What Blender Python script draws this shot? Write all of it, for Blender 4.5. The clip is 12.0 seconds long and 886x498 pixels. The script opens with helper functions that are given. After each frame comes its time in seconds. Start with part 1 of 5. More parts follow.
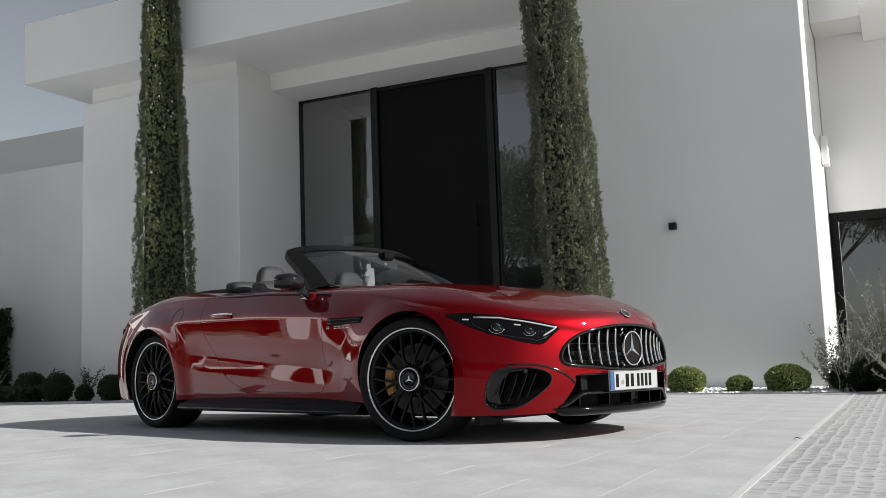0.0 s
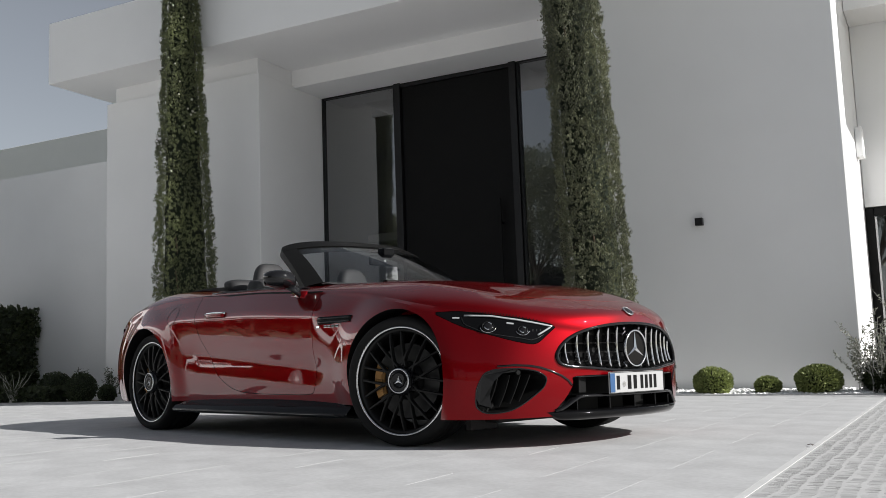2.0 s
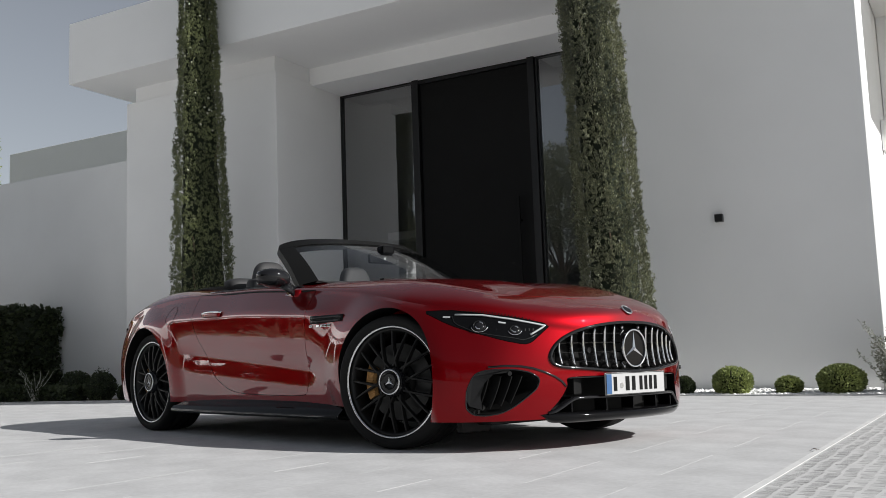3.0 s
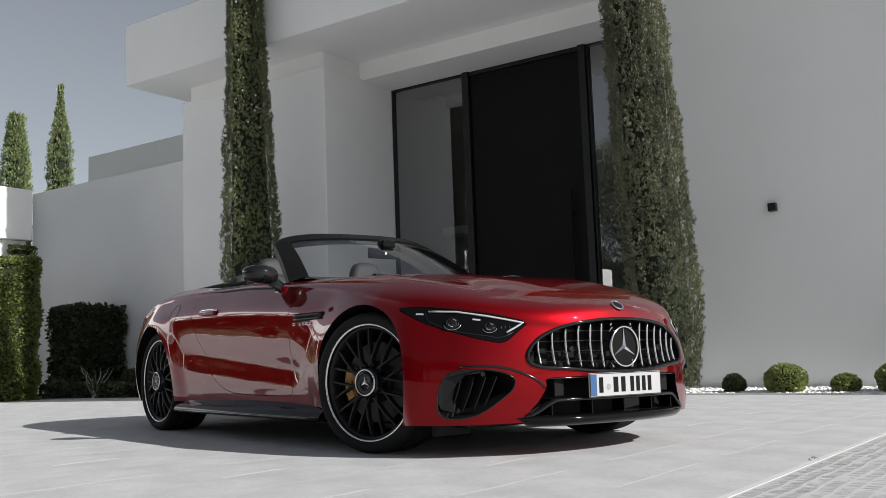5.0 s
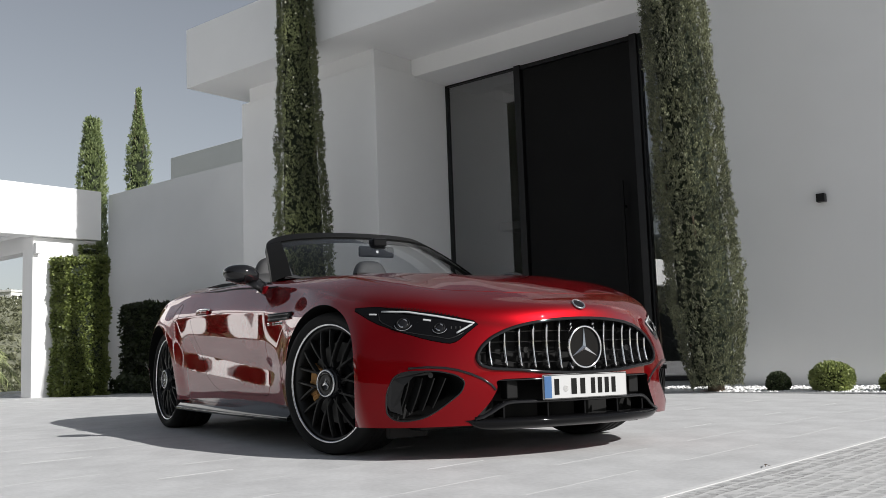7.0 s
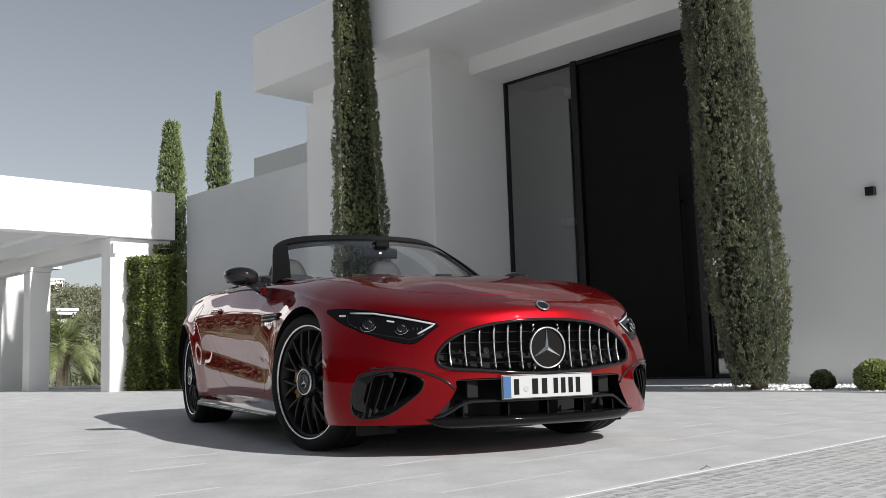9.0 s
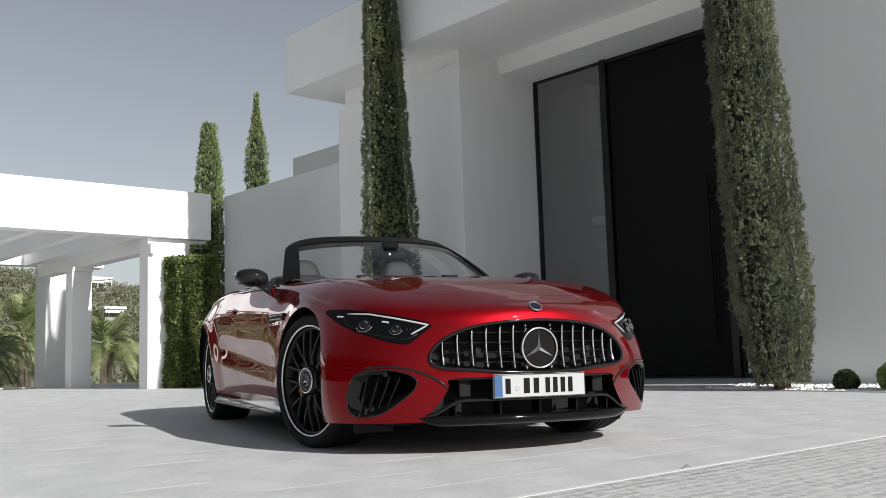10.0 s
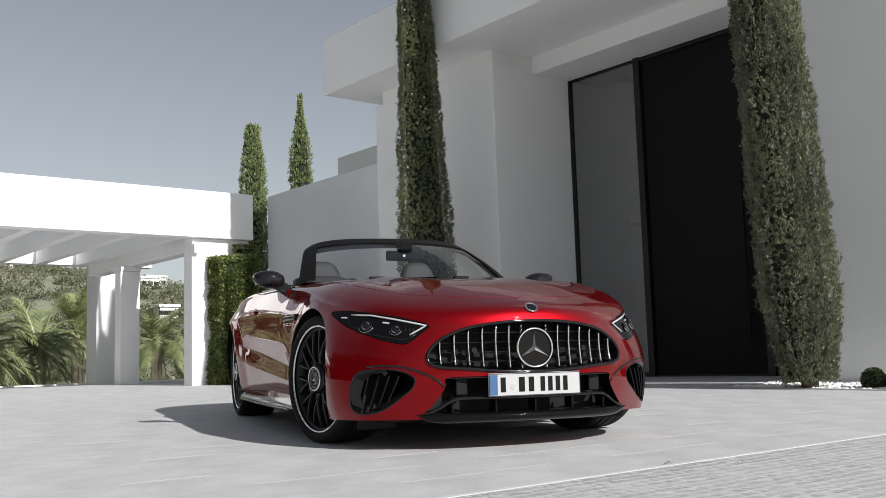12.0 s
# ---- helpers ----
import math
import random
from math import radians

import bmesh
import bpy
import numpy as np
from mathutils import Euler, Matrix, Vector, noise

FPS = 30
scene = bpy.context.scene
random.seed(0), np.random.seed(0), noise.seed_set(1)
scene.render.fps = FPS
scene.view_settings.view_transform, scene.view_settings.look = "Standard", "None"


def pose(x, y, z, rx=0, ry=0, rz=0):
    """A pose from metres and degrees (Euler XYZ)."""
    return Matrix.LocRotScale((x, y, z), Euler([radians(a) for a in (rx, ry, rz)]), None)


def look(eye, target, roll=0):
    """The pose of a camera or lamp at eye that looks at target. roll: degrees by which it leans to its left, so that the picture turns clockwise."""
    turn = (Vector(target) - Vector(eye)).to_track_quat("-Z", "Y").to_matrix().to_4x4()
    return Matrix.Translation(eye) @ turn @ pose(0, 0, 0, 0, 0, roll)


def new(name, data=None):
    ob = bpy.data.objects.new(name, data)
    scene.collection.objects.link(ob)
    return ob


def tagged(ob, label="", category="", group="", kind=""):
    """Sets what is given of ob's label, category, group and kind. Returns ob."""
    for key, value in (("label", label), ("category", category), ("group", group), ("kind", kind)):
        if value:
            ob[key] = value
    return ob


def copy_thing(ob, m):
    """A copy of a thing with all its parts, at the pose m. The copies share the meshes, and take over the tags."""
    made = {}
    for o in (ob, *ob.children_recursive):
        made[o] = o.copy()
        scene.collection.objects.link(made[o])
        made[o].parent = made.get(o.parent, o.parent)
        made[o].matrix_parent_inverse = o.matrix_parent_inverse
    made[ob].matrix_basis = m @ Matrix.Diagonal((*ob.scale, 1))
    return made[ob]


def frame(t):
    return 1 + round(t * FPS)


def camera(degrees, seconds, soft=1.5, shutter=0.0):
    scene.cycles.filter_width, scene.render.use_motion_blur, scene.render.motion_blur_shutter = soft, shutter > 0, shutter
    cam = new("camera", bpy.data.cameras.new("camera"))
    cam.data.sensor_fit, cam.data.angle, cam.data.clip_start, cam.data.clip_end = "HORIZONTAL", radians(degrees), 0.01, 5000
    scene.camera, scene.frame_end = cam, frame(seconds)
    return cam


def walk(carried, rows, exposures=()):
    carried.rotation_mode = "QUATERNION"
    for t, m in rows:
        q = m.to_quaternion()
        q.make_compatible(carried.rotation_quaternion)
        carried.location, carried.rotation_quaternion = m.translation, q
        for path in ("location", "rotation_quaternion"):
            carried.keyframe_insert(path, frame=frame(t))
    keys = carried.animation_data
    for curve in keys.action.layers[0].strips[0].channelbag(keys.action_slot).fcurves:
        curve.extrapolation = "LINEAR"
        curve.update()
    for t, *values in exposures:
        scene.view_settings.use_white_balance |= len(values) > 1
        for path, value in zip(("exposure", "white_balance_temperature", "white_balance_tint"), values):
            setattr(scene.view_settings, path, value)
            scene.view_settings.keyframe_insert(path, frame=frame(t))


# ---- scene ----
cam = camera(49.2, 12.0, 0.8)
PATH = [
    (0, (2.232, -5.652, 0.418), (1.386, -3.855, 0.657), -2.07),
    (0.5, (2.249, -5.592, 0.417), (1.388, -3.803, 0.656), -2.07),
    (1, (2.269, -5.514, 0.417), (1.392, -3.732, 0.656), -2.07),
    (1.5, (2.302, -5.413, 0.415), (1.405, -3.641, 0.656), -2.07),
    (2, (2.347, -5.288, 0.416), (1.427, -3.528, 0.657), -2.06),
    (2.5, (2.394, -5.181, 0.416), (1.448, -3.435, 0.657), -2.06),
    (3, (2.457, -5.059, 0.420), (1.480, -3.330, 0.660), -2.05),
    (5, (2.766, -4.546, 0.422), (1.641, -2.910, 0.659), -2.12),
    (5.5, (2.866, -4.437, 0.424), (1.706, -2.825, 0.660), -2.12),
    (6, (2.980, -4.316, 0.425), (1.780, -2.733, 0.660), -2.11),
    (6.5, (3.100, -4.207, 0.427), (1.863, -2.653, 0.662), -2.00),
    (7, (3.229, -4.090, 0.428), (1.951, -2.569, 0.661), -2.09),
    (9, (3.753, -3.769, 0.432), (2.332, -2.381, 0.661), -1.94),
    (9.5, (3.870, -3.712, 0.432), (2.418, -2.356, 0.661), -1.83),
    (10, (3.986, -3.664, 0.432), (2.503, -2.342, 0.660), -1.82),
    (10.5, (4.085, -3.636, 0.431), (2.578, -2.342, 0.659), -1.81),
    (11, (4.177, -3.607, 0.434), (2.648, -2.338, 0.660), -1.80),
    (11.5, (4.238, -3.589, 0.434), (2.696, -2.335, 0.660), -1.80),
    (12, (4.280, -3.578, 0.436), (2.729, -2.336, 0.661), -1.79),
]
walk(cam, [(t, look(eye, target, roll)) for t, eye, target, roll in PATH])

# ---- daylight: a low sun from the east end of the house, pale clear sky ----
SUN_AZ, SUN_EL = 3.8, 30.0  # degrees: turned from +x towards +y, and above the horizon
sun_dir = Vector((math.cos(radians(SUN_EL)) * math.cos(radians(SUN_AZ)), math.cos(radians(SUN_EL)) * math.sin(radians(SUN_AZ)), math.sin(radians(SUN_EL))))
sun_lamp = bpy.data.lights.new("sun", "SUN")
sun_lamp.energy, sun_lamp.angle, sun_lamp.color = 5.0, radians(0.53), (1.0, 0.98, 0.955)
sun_ob = new("sun", sun_lamp)
sun_ob.matrix_world = look(sun_dir * 50, (0, 0, 0))
world = bpy.data.worlds.new("sky")
scene.world = world
world.use_nodes = True
wn = world.node_tree.nodes
sky = wn.new("ShaderNodeTexSky")
sky.sky_type, sky.sun_disc = "NISHITA", False
sky.sun_elevation, sky.sun_rotation = radians(SUN_EL), radians(90 - SUN_AZ)
sky.air_density, sky.dust_density, sky.ozone_density = 1.0, 0.7, 1.2
grade = wn.new("ShaderNodeHueSaturation")
grade.inputs["Saturation"].default_value = 0.38
world.node_tree.links.new(sky.outputs[0], grade.inputs["Color"])
world.node_tree.links.new(grade.outputs[0], wn["Background"].inputs["Color"])
wn["Background"].inputs["Strength"].default_value = 0.07
scene.view_settings.exposure = 0.25

# ---- materials ----
def mat(name, color, rough=0.6, metal=0.0, vary=0.12, scale=8.0, fine=90.0, bump=0.05, coat=0.0, spec=0.5, rand=0.0, island=0.0, dist=0.004):
    """A surface with a broad and a fine variation of tone, and relief."""
    m = bpy.data.materials.new(name)
    m.use_nodes = True
    n, l = m.node_tree.nodes, m.node_tree.links
    b = n["Principled BSDF"]
    b.inputs["Roughness"].default_value, b.inputs["Metallic"].default_value = rough, metal
    b.inputs["Coat Weight"].default_value, b.inputs["Coat Roughness"].default_value = coat, 0.02
    b.inputs["Specular IOR Level"].default_value = spec
    tc = n.new("ShaderNodeTexCoord")
    big, small = n.new("ShaderNodeTexNoise"), n.new("ShaderNodeTexNoise")
    for t, sc, det in ((big, scale, 4), (small, fine, 3)):
        t.inputs["Scale"].default_value, t.inputs["Detail"].default_value = sc, det
        l.new(tc.outputs["Object"], t.inputs["Vector"])
    add = n.new("ShaderNodeMath")
    add.operation = "ADD"
    l.new(big.outputs["Fac"], add.inputs[0])
    half = n.new("ShaderNodeMath")
    half.operation = "MULTIPLY"
    half.inputs[1].default_value = 0.5
    l.new(small.outputs["Fac"], half.inputs[0])
    l.new(half.outputs[0], add.inputs[1])
    last = add
    for amount, kind, out in ((rand, "ShaderNodeObjectInfo", "Random"), (island, "ShaderNodeNewGeometry", "Random Per Island")):
        if amount:
            src = n.new(kind)
            mul = n.new("ShaderNodeMath")
            mul.operation = "MULTIPLY_ADD"
            l.new(src.outputs[out], mul.inputs[0])
            mul.inputs[1].default_value = amount
            l.new(last.outputs[0], mul.inputs[2])
            last = mul
    ramp = n.new("ShaderNodeMapRange")
    ramp.inputs["From Min"].default_value, ramp.inputs["From Max"].default_value = 0.35, 1.15 + rand + island
    ramp.inputs["To Min"].default_value, ramp.inputs["To Max"].default_value = 1 - vary, 1 + vary
    l.new(last.outputs[0], ramp.inputs["Value"])
    hsv = n.new("ShaderNodeHueSaturation")
    hsv.inputs["Color"].default_value = (*color, 1)
    l.new(ramp.outputs[0], hsv.inputs["Value"])
    l.new(hsv.outputs[0], b.inputs["Base Color"])
    if bump:
        bp = n.new("ShaderNodeBump")
        bp.inputs["Strength"].default_value, bp.inputs["Distance"].default_value = bump, dist
        l.new(add.outputs[0], bp.inputs["Height"])
        l.new(bp.outputs[0], b.inputs["Normal"])
    return m


def leafy(name, color, dry, rough=0.55, low=0.3, thin=0.24):
    """Leaves: each island has a tone of its own between two greens, and lets some light through."""
    m = bpy.data.materials.new(name)
    m.use_nodes = True
    n, l = m.node_tree.nodes, m.node_tree.links
    b = n["Principled BSDF"]
    b.inputs["Roughness"].default_value = rough
    b.inputs["Specular IOR Level"].default_value = 0.6
    geo = n.new("ShaderNodeNewGeometry")
    tc = n.new("ShaderNodeTexCoord")
    big = n.new("ShaderNodeTexNoise")
    big.inputs["Scale"].default_value = 2.2
    l.new(tc.outputs["Object"], big.inputs["Vector"])
    av = n.new("ShaderNodeMath")
    av.operation = "MULTIPLY_ADD"
    l.new(geo.outputs["Random Per Island"], av.inputs[0])
    av.inputs[1].default_value = 0.7
    l.new(big.outputs["Fac"], av.inputs[2])
    rp = n.new("ShaderNodeMapRange")
    rp.inputs["From Min"].default_value, rp.inputs["From Max"].default_value = low, 1.25
    l.new(av.outputs[0], rp.inputs["Value"])
    mx = n.new("ShaderNodeMix")
    mx.data_type = "RGBA"
    l.new(rp.outputs[0], mx.inputs["Factor"])
    mx.inputs["A"].default_value, mx.inputs["B"].default_value = (*color, 1), (*dry, 1)
    l.new(mx.outputs["Result"], b.inputs["Base Color"])
    tr = n.new("ShaderNodeBsdfTranslucent")
    l.new(mx.outputs["Result"], tr.inputs["Color"])
    ms = n.new("ShaderNodeMixShader")
    ms.inputs["Fac"].default_value = thin
    l.new(b.outputs[0], ms.inputs[1])
    l.new(tr.outputs[0], ms.inputs[2])
    l.new(ms.outputs[0], n["Material Output"].inputs["Surface"])
    return m


def glass(name, tint, rough=0.0, ior=1.45):
    m = bpy.data.materials.new(name)
    m.use_nodes = True
    b = m.node_tree.nodes["Principled BSDF"]
    b.inputs["Base Color"].default_value = (*tint, 1)
    b.inputs["Transmission Weight"].default_value = 1.0
    b.inputs["Roughness"].default_value, b.inputs["IOR"].default_value = rough, ior
    return m


M_render = mat("white_render", (0.87, 0.87, 0.87), 0.85, vary=0.045, scale=0.9, fine=160, bump=0.08, dist=0.002)
M_soffit = mat("white_soffit_paint", (0.88, 0.88, 0.88), 0.8, vary=0.03, scale=0.7, fine=120, bump=0.04, dist=0.002)
M_black = mat("black_lacquered_metal", (0.008, 0.008, 0.008), 0.6, spec=0.15, vary=0.2, scale=3, fine=60, bump=0.02)
M_frame = mat("black_aluminium", (0.015, 0.015, 0.016), 0.4, 0.3, vary=0.15, bump=0.02)
M_tile = mat("pale_stone_tile", (0.468, 0.47, 0.472), 0.66, vary=0.27, scale=3.2, fine=42, bump=0.3, rand=0.05, dist=0.004)
M_grout = mat("pale_grout", (0.47, 0.47, 0.465), 0.9, vary=0.10, scale=5, fine=120, bump=0.2)
M_kerb = mat("pale_kerb_stone", (0.54, 0.54, 0.537), 0.8, vary=0.15, scale=4, fine=70, bump=0.25)
M_sett = mat("grey_granite_sett", (0.385, 0.385, 0.383), 0.85, vary=0.28, scale=14, fine=150, bump=0.5, rand=0.5, dist=0.006)
M_sett_rest = mat("grey_granite_setts", (0.385, 0.385, 0.383), 0.85, vary=0.28, scale=14, fine=150, bump=0.5, island=0.5, dist=0.006)
M_sand = mat("joint_sand", (0.46, 0.46, 0.457), 0.95, vary=0.12, scale=9, fine=200, bump=0.4)
M_pebble = mat("white_pebble", (0.82, 0.82, 0.81), 0.7, vary=0.12, scale=12, fine=60, bump=0.1, rand=0.4)
M_pebbles = mat("white_pebbles", (0.82, 0.82, 0.81), 0.7, vary=0.12, scale=12, fine=60, bump=0.1, island=0.4)
M_soil = mat("dry_soil", (0.20, 0.17, 0.12), 0.95, vary=0.3, scale=0.6, fine=30, bump=0.5)
M_scrub = mat("scrubby_hillside", (0.21, 0.215, 0.15), 0.95, vary=0.55, scale=0.06, fine=0.5, bump=0.0)
M_glass = glass("window_glass", (0.66, 0.67, 0.68), 0.0, 2.4)
M_inside = mat("grey_interior_wall", (0.68, 0.68, 0.68), 0.85, vary=0.06, scale=1.2, bump=0.03)
M_bark = mat("brown_bark", (0.10, 0.075, 0.05), 0.95, vary=0.35, scale=10, fine=60, bump=0.8, dist=0.02)
M_cypress = leafy("cypress_green", (0.020, 0.025, 0.014), (0.235, 0.248, 0.14), 0.45, 0.48, thin=0.10)
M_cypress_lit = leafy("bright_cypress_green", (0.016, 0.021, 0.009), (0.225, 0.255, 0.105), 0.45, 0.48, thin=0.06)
# lighter copy of the cypress green: sunlight on the far trees, in the colour
M_cypress_far = leafy("sunlit_cypress_green", (0.06, 0.095, 0.03), (0.32, 0.38, 0.17), 0.45)
# near-black for solid cores: the shade inside crowns and hedges, put into colour
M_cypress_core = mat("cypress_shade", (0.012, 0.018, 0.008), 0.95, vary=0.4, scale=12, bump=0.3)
M_box = leafy("box_green", (0.08, 0.11, 0.028), (0.38, 0.43, 0.15))
M_ivy = leafy("hedge_green", (0.032, 0.052, 0.012), (0.22, 0.26, 0.075), 0.4)
# very dark green; on plants in the shaded bed it carries their shade
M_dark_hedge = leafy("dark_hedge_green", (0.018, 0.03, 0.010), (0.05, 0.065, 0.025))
M_grey_shrub = leafy("silvery_shrub_green", (0.07, 0.085, 0.05), (0.34, 0.34, 0.28))
M_palm = leafy("palm_green", (0.09, 0.125, 0.042), (0.46, 0.50, 0.25), 0.4)
M_olive = leafy("olive_green", (0.035, 0.045, 0.022), (0.14, 0.15, 0.08))
M_hill = leafy("hillside_bush_green", (0.05, 0.06, 0.03), (0.22, 0.225, 0.14))
M_palm_trunk = mat("palm_trunk_fibre", (0.26, 0.22, 0.17), 0.95, vary=0.45, scale=9, fine=40, bump=0.8, dist=0.03)
M_twig = mat("pale_dry_twig", (0.50, 0.49, 0.46), 0.9, vary=0.2, bump=0.1)
M_cone = mat("pale_cypress_cone", (0.45, 0.45, 0.36), 0.8, vary=0.2, bump=0.1)
M_far_white = mat("far_white_wall", (0.70, 0.69, 0.66), 0.9, vary=0.08, scale=0.2, fine=3, bump=0.0)


# ---- mesh helpers ----
def link(name, me, mt, parent=None, label="", smooth=False):
    if mt is not None and not me.materials:
        me.materials.append(mt)
    if smooth:
        me.polygons.foreach_set("use_smooth", [True] * len(me.polygons))
    ob = new(name, me)
    if parent is not None:
        ob.parent = parent
    if label:
        ob["label"] = label
    return ob


def part(name, bm, mt, parent=None, label="", smooth=False):
    """Links a bmesh as one mesh object under a thing or a part."""
    me = bpy.data.meshes.new(name)
    bm.to_mesh(me)
    bm.free()
    return link(name, me, mt, parent, label, smooth)


def box(x0, x1, y0, y1, z0, z1, bev=0.0, bm=None, seg=2):
    own = bm is None
    bm = bm or bmesh.new()
    r = bmesh.ops.create_cube(bm, size=1.0)
    for v in r["verts"]:
        v.co = Vector(((x0 + x1) / 2 + v.co.x * (x1 - x0), (y0 + y1) / 2 + v.co.y * (y1 - y0), (z0 + z1) / 2 + v.co.z * (z1 - z0)))
    if bev:
        es = list({e for v in r["verts"] for e in v.link_edges})
        bmesh.ops.bevel(bm, geom=es, offset=bev, segments=seg, affect="EDGES", profile=0.5)
    return bm


def thing(name, label, category, m=None, group="", kind=""):
    """An empty at the base of a thing, to carry its parts."""
    ob = new(name)
    ob.empty_display_size = 0.1
    if m is not None:
        ob.matrix_world = m
    return tagged(ob, label, category, group, kind)


def gz(x, y=0.0):
    """Height of the drive: it falls gently towards the east."""
    if x > -4:
        return -0.0125 * min(x, 6.0) - 0.0009 * max(min(y, 8), -8)
    return 0.05 + 0.003 * (-4 - x) - 0.0009 * max(min(y, 8), -8)


# ---- the house ----
def wall(name, label, *boxes, mt=M_render, bev=0.012):
    bm = bmesh.new()
    for b in boxes:
        box(*b, bev=bev, bm=bm)
    return tagged(part(name, bm, mt), label, "wall", kind="structure")


DOOR_Y, FRONT_Y, JUT_Y, TOP, SOFFIT = 8.55, 6.50, 6.74, 5.21, 5.475
wall("wall_west_block", "smooth white rendered projecting wall block", (-10.52, -7.165, JUT_Y, 12.0, -0.5, TOP))
wall("wall_west_cornice", "white rendered band above the projecting wall", (-10.36, -7.22, JUT_Y + 0.05, 12.0, TOP - 0.01, SOFFIT + 0.1))
wall("wall_east_block", "smooth white rendered blank front wall beside the entrance", (-1.98, 1.405, FRONT_Y, 12.2, -0.5, TOP))
wall("wall_east_cornice", "white rendered band above the blank wall", (-1.96, 1.39, FRONT_Y + 0.05, 12.0, TOP - 0.01, SOFFIT + 0.1))
wall("wall_lintel", "white rendered lintel above the entrance", (-7.215, -1.965, 7.68, 9.2, TOP - 0.035, SOFFIT + 0.1))
ceiling = tagged(part("ceiling", box(-11.075, 1.595, 5.955, 12.0, SOFFIT, SOFFIT + 0.1), M_soffit), "plain white soffit under the deep roof overhang", "ceiling", kind="structure")
roof = wall("roof_overhang", "thick white rendered flat roof edge jutting out", (-11.08, 1.6, 5.95, 12.0, SOFFIT + 0.004, 6.56))
wall("wall_upper_storey", "white rendered upper storey above the roof edge", (-2.6, 1.58, 6.08, 12.0, 6.563, 12.3))
wall("wall_far_wing", "white rendered lower wing wall in shade", (-16.6, -10.53, 7.7, 8.3, -0.5, 4.50))
wall("wall_back_house", "white rendered taller house block further back", (-26.1, -9.0, 15.8, 22.0, -0.5, 8.07))
wall("wall_recess_east", "white rendered wall of the garage recess", (1.41, 4.6, 8.95, 9.3, 2.36, 7.0), (2.95, 4.6, 8.955, 9.3, -0.5, 2.355))
wall("roof_recess_east", "white rendered balcony slab over the recess", (2.05, 4.2, 7.3, 8.94, 4.75, 5.9), (1.41, 2.045, 8.2, 8.94, 4.9, 5.9))
wall("wall_lamp_box", "small white box fixed to the end wall", (1.41, 1.50, 8.3, 8.55, 2.95, 3.35))

# porch floor, one low step above the drive
porch = tagged(part("porch_step", box(-7.16, -1.99, 5.74, 8.6, 0.022, 0.054, 0.004), M_tile), "low pale stone entrance step", "step", kind="structure")
tagged(part("porch_base", box(-7.16, -1.99, 5.98, 8.6, -0.3, 0.0215), M_soil), "dark recessed base under the entrance step", "step", kind="structure")

# entrance: tall black pivot door between two tall fixed panes
door = thing("door_1", "very tall matt black pivot entrance door", "door", pose(0, 0, 0), kind="structure")
part("leaf", box(-5.53, -3.56, 8.50, 8.56, 0.085, 5.10, 0.004), M_black, door)
for x0 in (-5.665, -3.55):
    part("post", box(x0, x0 + 0.115, 8.44, 8.60, 0.055, 5.19, 0.004), M_frame, door)
part("head", box(-5.55, -3.55, 8.47, 8.59, 5.105, 5.17, 0.003), M_frame, door)
part("threshold", box(-5.55, -3.55, 8.46, 8.60, 0.055, 0.082), M_frame, door)
bm = box(-3.80, -3.76, 8.40, 8.43, 0.55, 3.0, 0.008)
box(-3.795, -3.765, 8.43, 8.50, 0.9, 0.94, 0.004, bm)
box(-3.795, -3.765, 8.43, 8.50, 2.6, 2.64, 0.004, bm)
part("pull_handle", bm, M_black, door, "long black vertical pull bar")


def window(name, x0, x1, label):
    w = thing(name, label, "window", kind="structure")
    part("frame", box(x0, x0 + 0.035, 8.48, 8.58, 0.055, 5.172, 0.003), M_frame, w)
    part("frame", box(x1 - 0.03, x1, 8.48, 8.58, 0.055, 5.172, 0.003), M_frame, w)
    part("frame", box(x0 + 0.036, x1 - 0.031, 8.48, 8.58, 5.145, 5.172, 0.003), M_frame, w)
    part("frame", box(x0 + 0.036, x1 - 0.031, 8.48, 8.58, 0.055, 0.12, 0.003), M_frame, w)
    pane = part("pane", box(x0 + 0.03, x1 - 0.02, 8.52, 8.535, 0.11, 5.15), M_glass, w)
    pane.visible_shadow = False
    return w


window("window_1", -7.158, -5.67, "tall dark fixed pane with thin black frame")
window("window_2", -3.43, -1.985, "tall dark fixed pane beside the door")
# the hall behind the glass
wall("wall_hall", "grey hall wall behind the glass", (-7.16, -1.99, 12.0, 12.2, 0, 5.4), mt=M_inside)
tagged(part("hall_floor", box(-7.16, -1.99, 8.61, 12.0, -0.2, 0.10), M_inside), "grey hall floor", "floor", kind="structure")
wall("wall_hall_side", "grey hall partition", (-5.72, -5.62, 8.62, 11.9, 0.1, 5.3), (-3.5, -3.4, 8.62, 11.9, 0.1, 5.3), mt=M_inside)
wall("hall_stair_rail", "grey stair landing edge inside the hall", (-7.15, -5.73, 9.9, 10.3, 2.75, 2.9), mt=M_inside)
wall("hall_roof", "grey hall ceiling", (-7.16, -1.99, 9.21, 12.0, 5.4, 5.5), mt=M_inside)

# glazed door in the recess
gd = thing("door_2", "dark glazed door with black frame", "door", kind="structure")
for a in ((1.41, 1.515, 8.95, 9.08, -0.03, 2.35), (2.86, 2.945, 8.98, 9.08, -0.03, 2.35), (1.52, 2.855, 8.95, 9.08, 2.24, 2.35)):
    part("frame", box(*a, 0.003), M_black, gd)
pane = part("pane", box(1.49, 2.87, 9.02, 9.035, -0.03, 2.27), M_glass, gd)
pane.visible_shadow = False
wall("wall_recess_back", "dark room behind the glazed door", (1.41, 4.6, 10.8, 11.0, -0.4, 3.0), mt=M_inside)

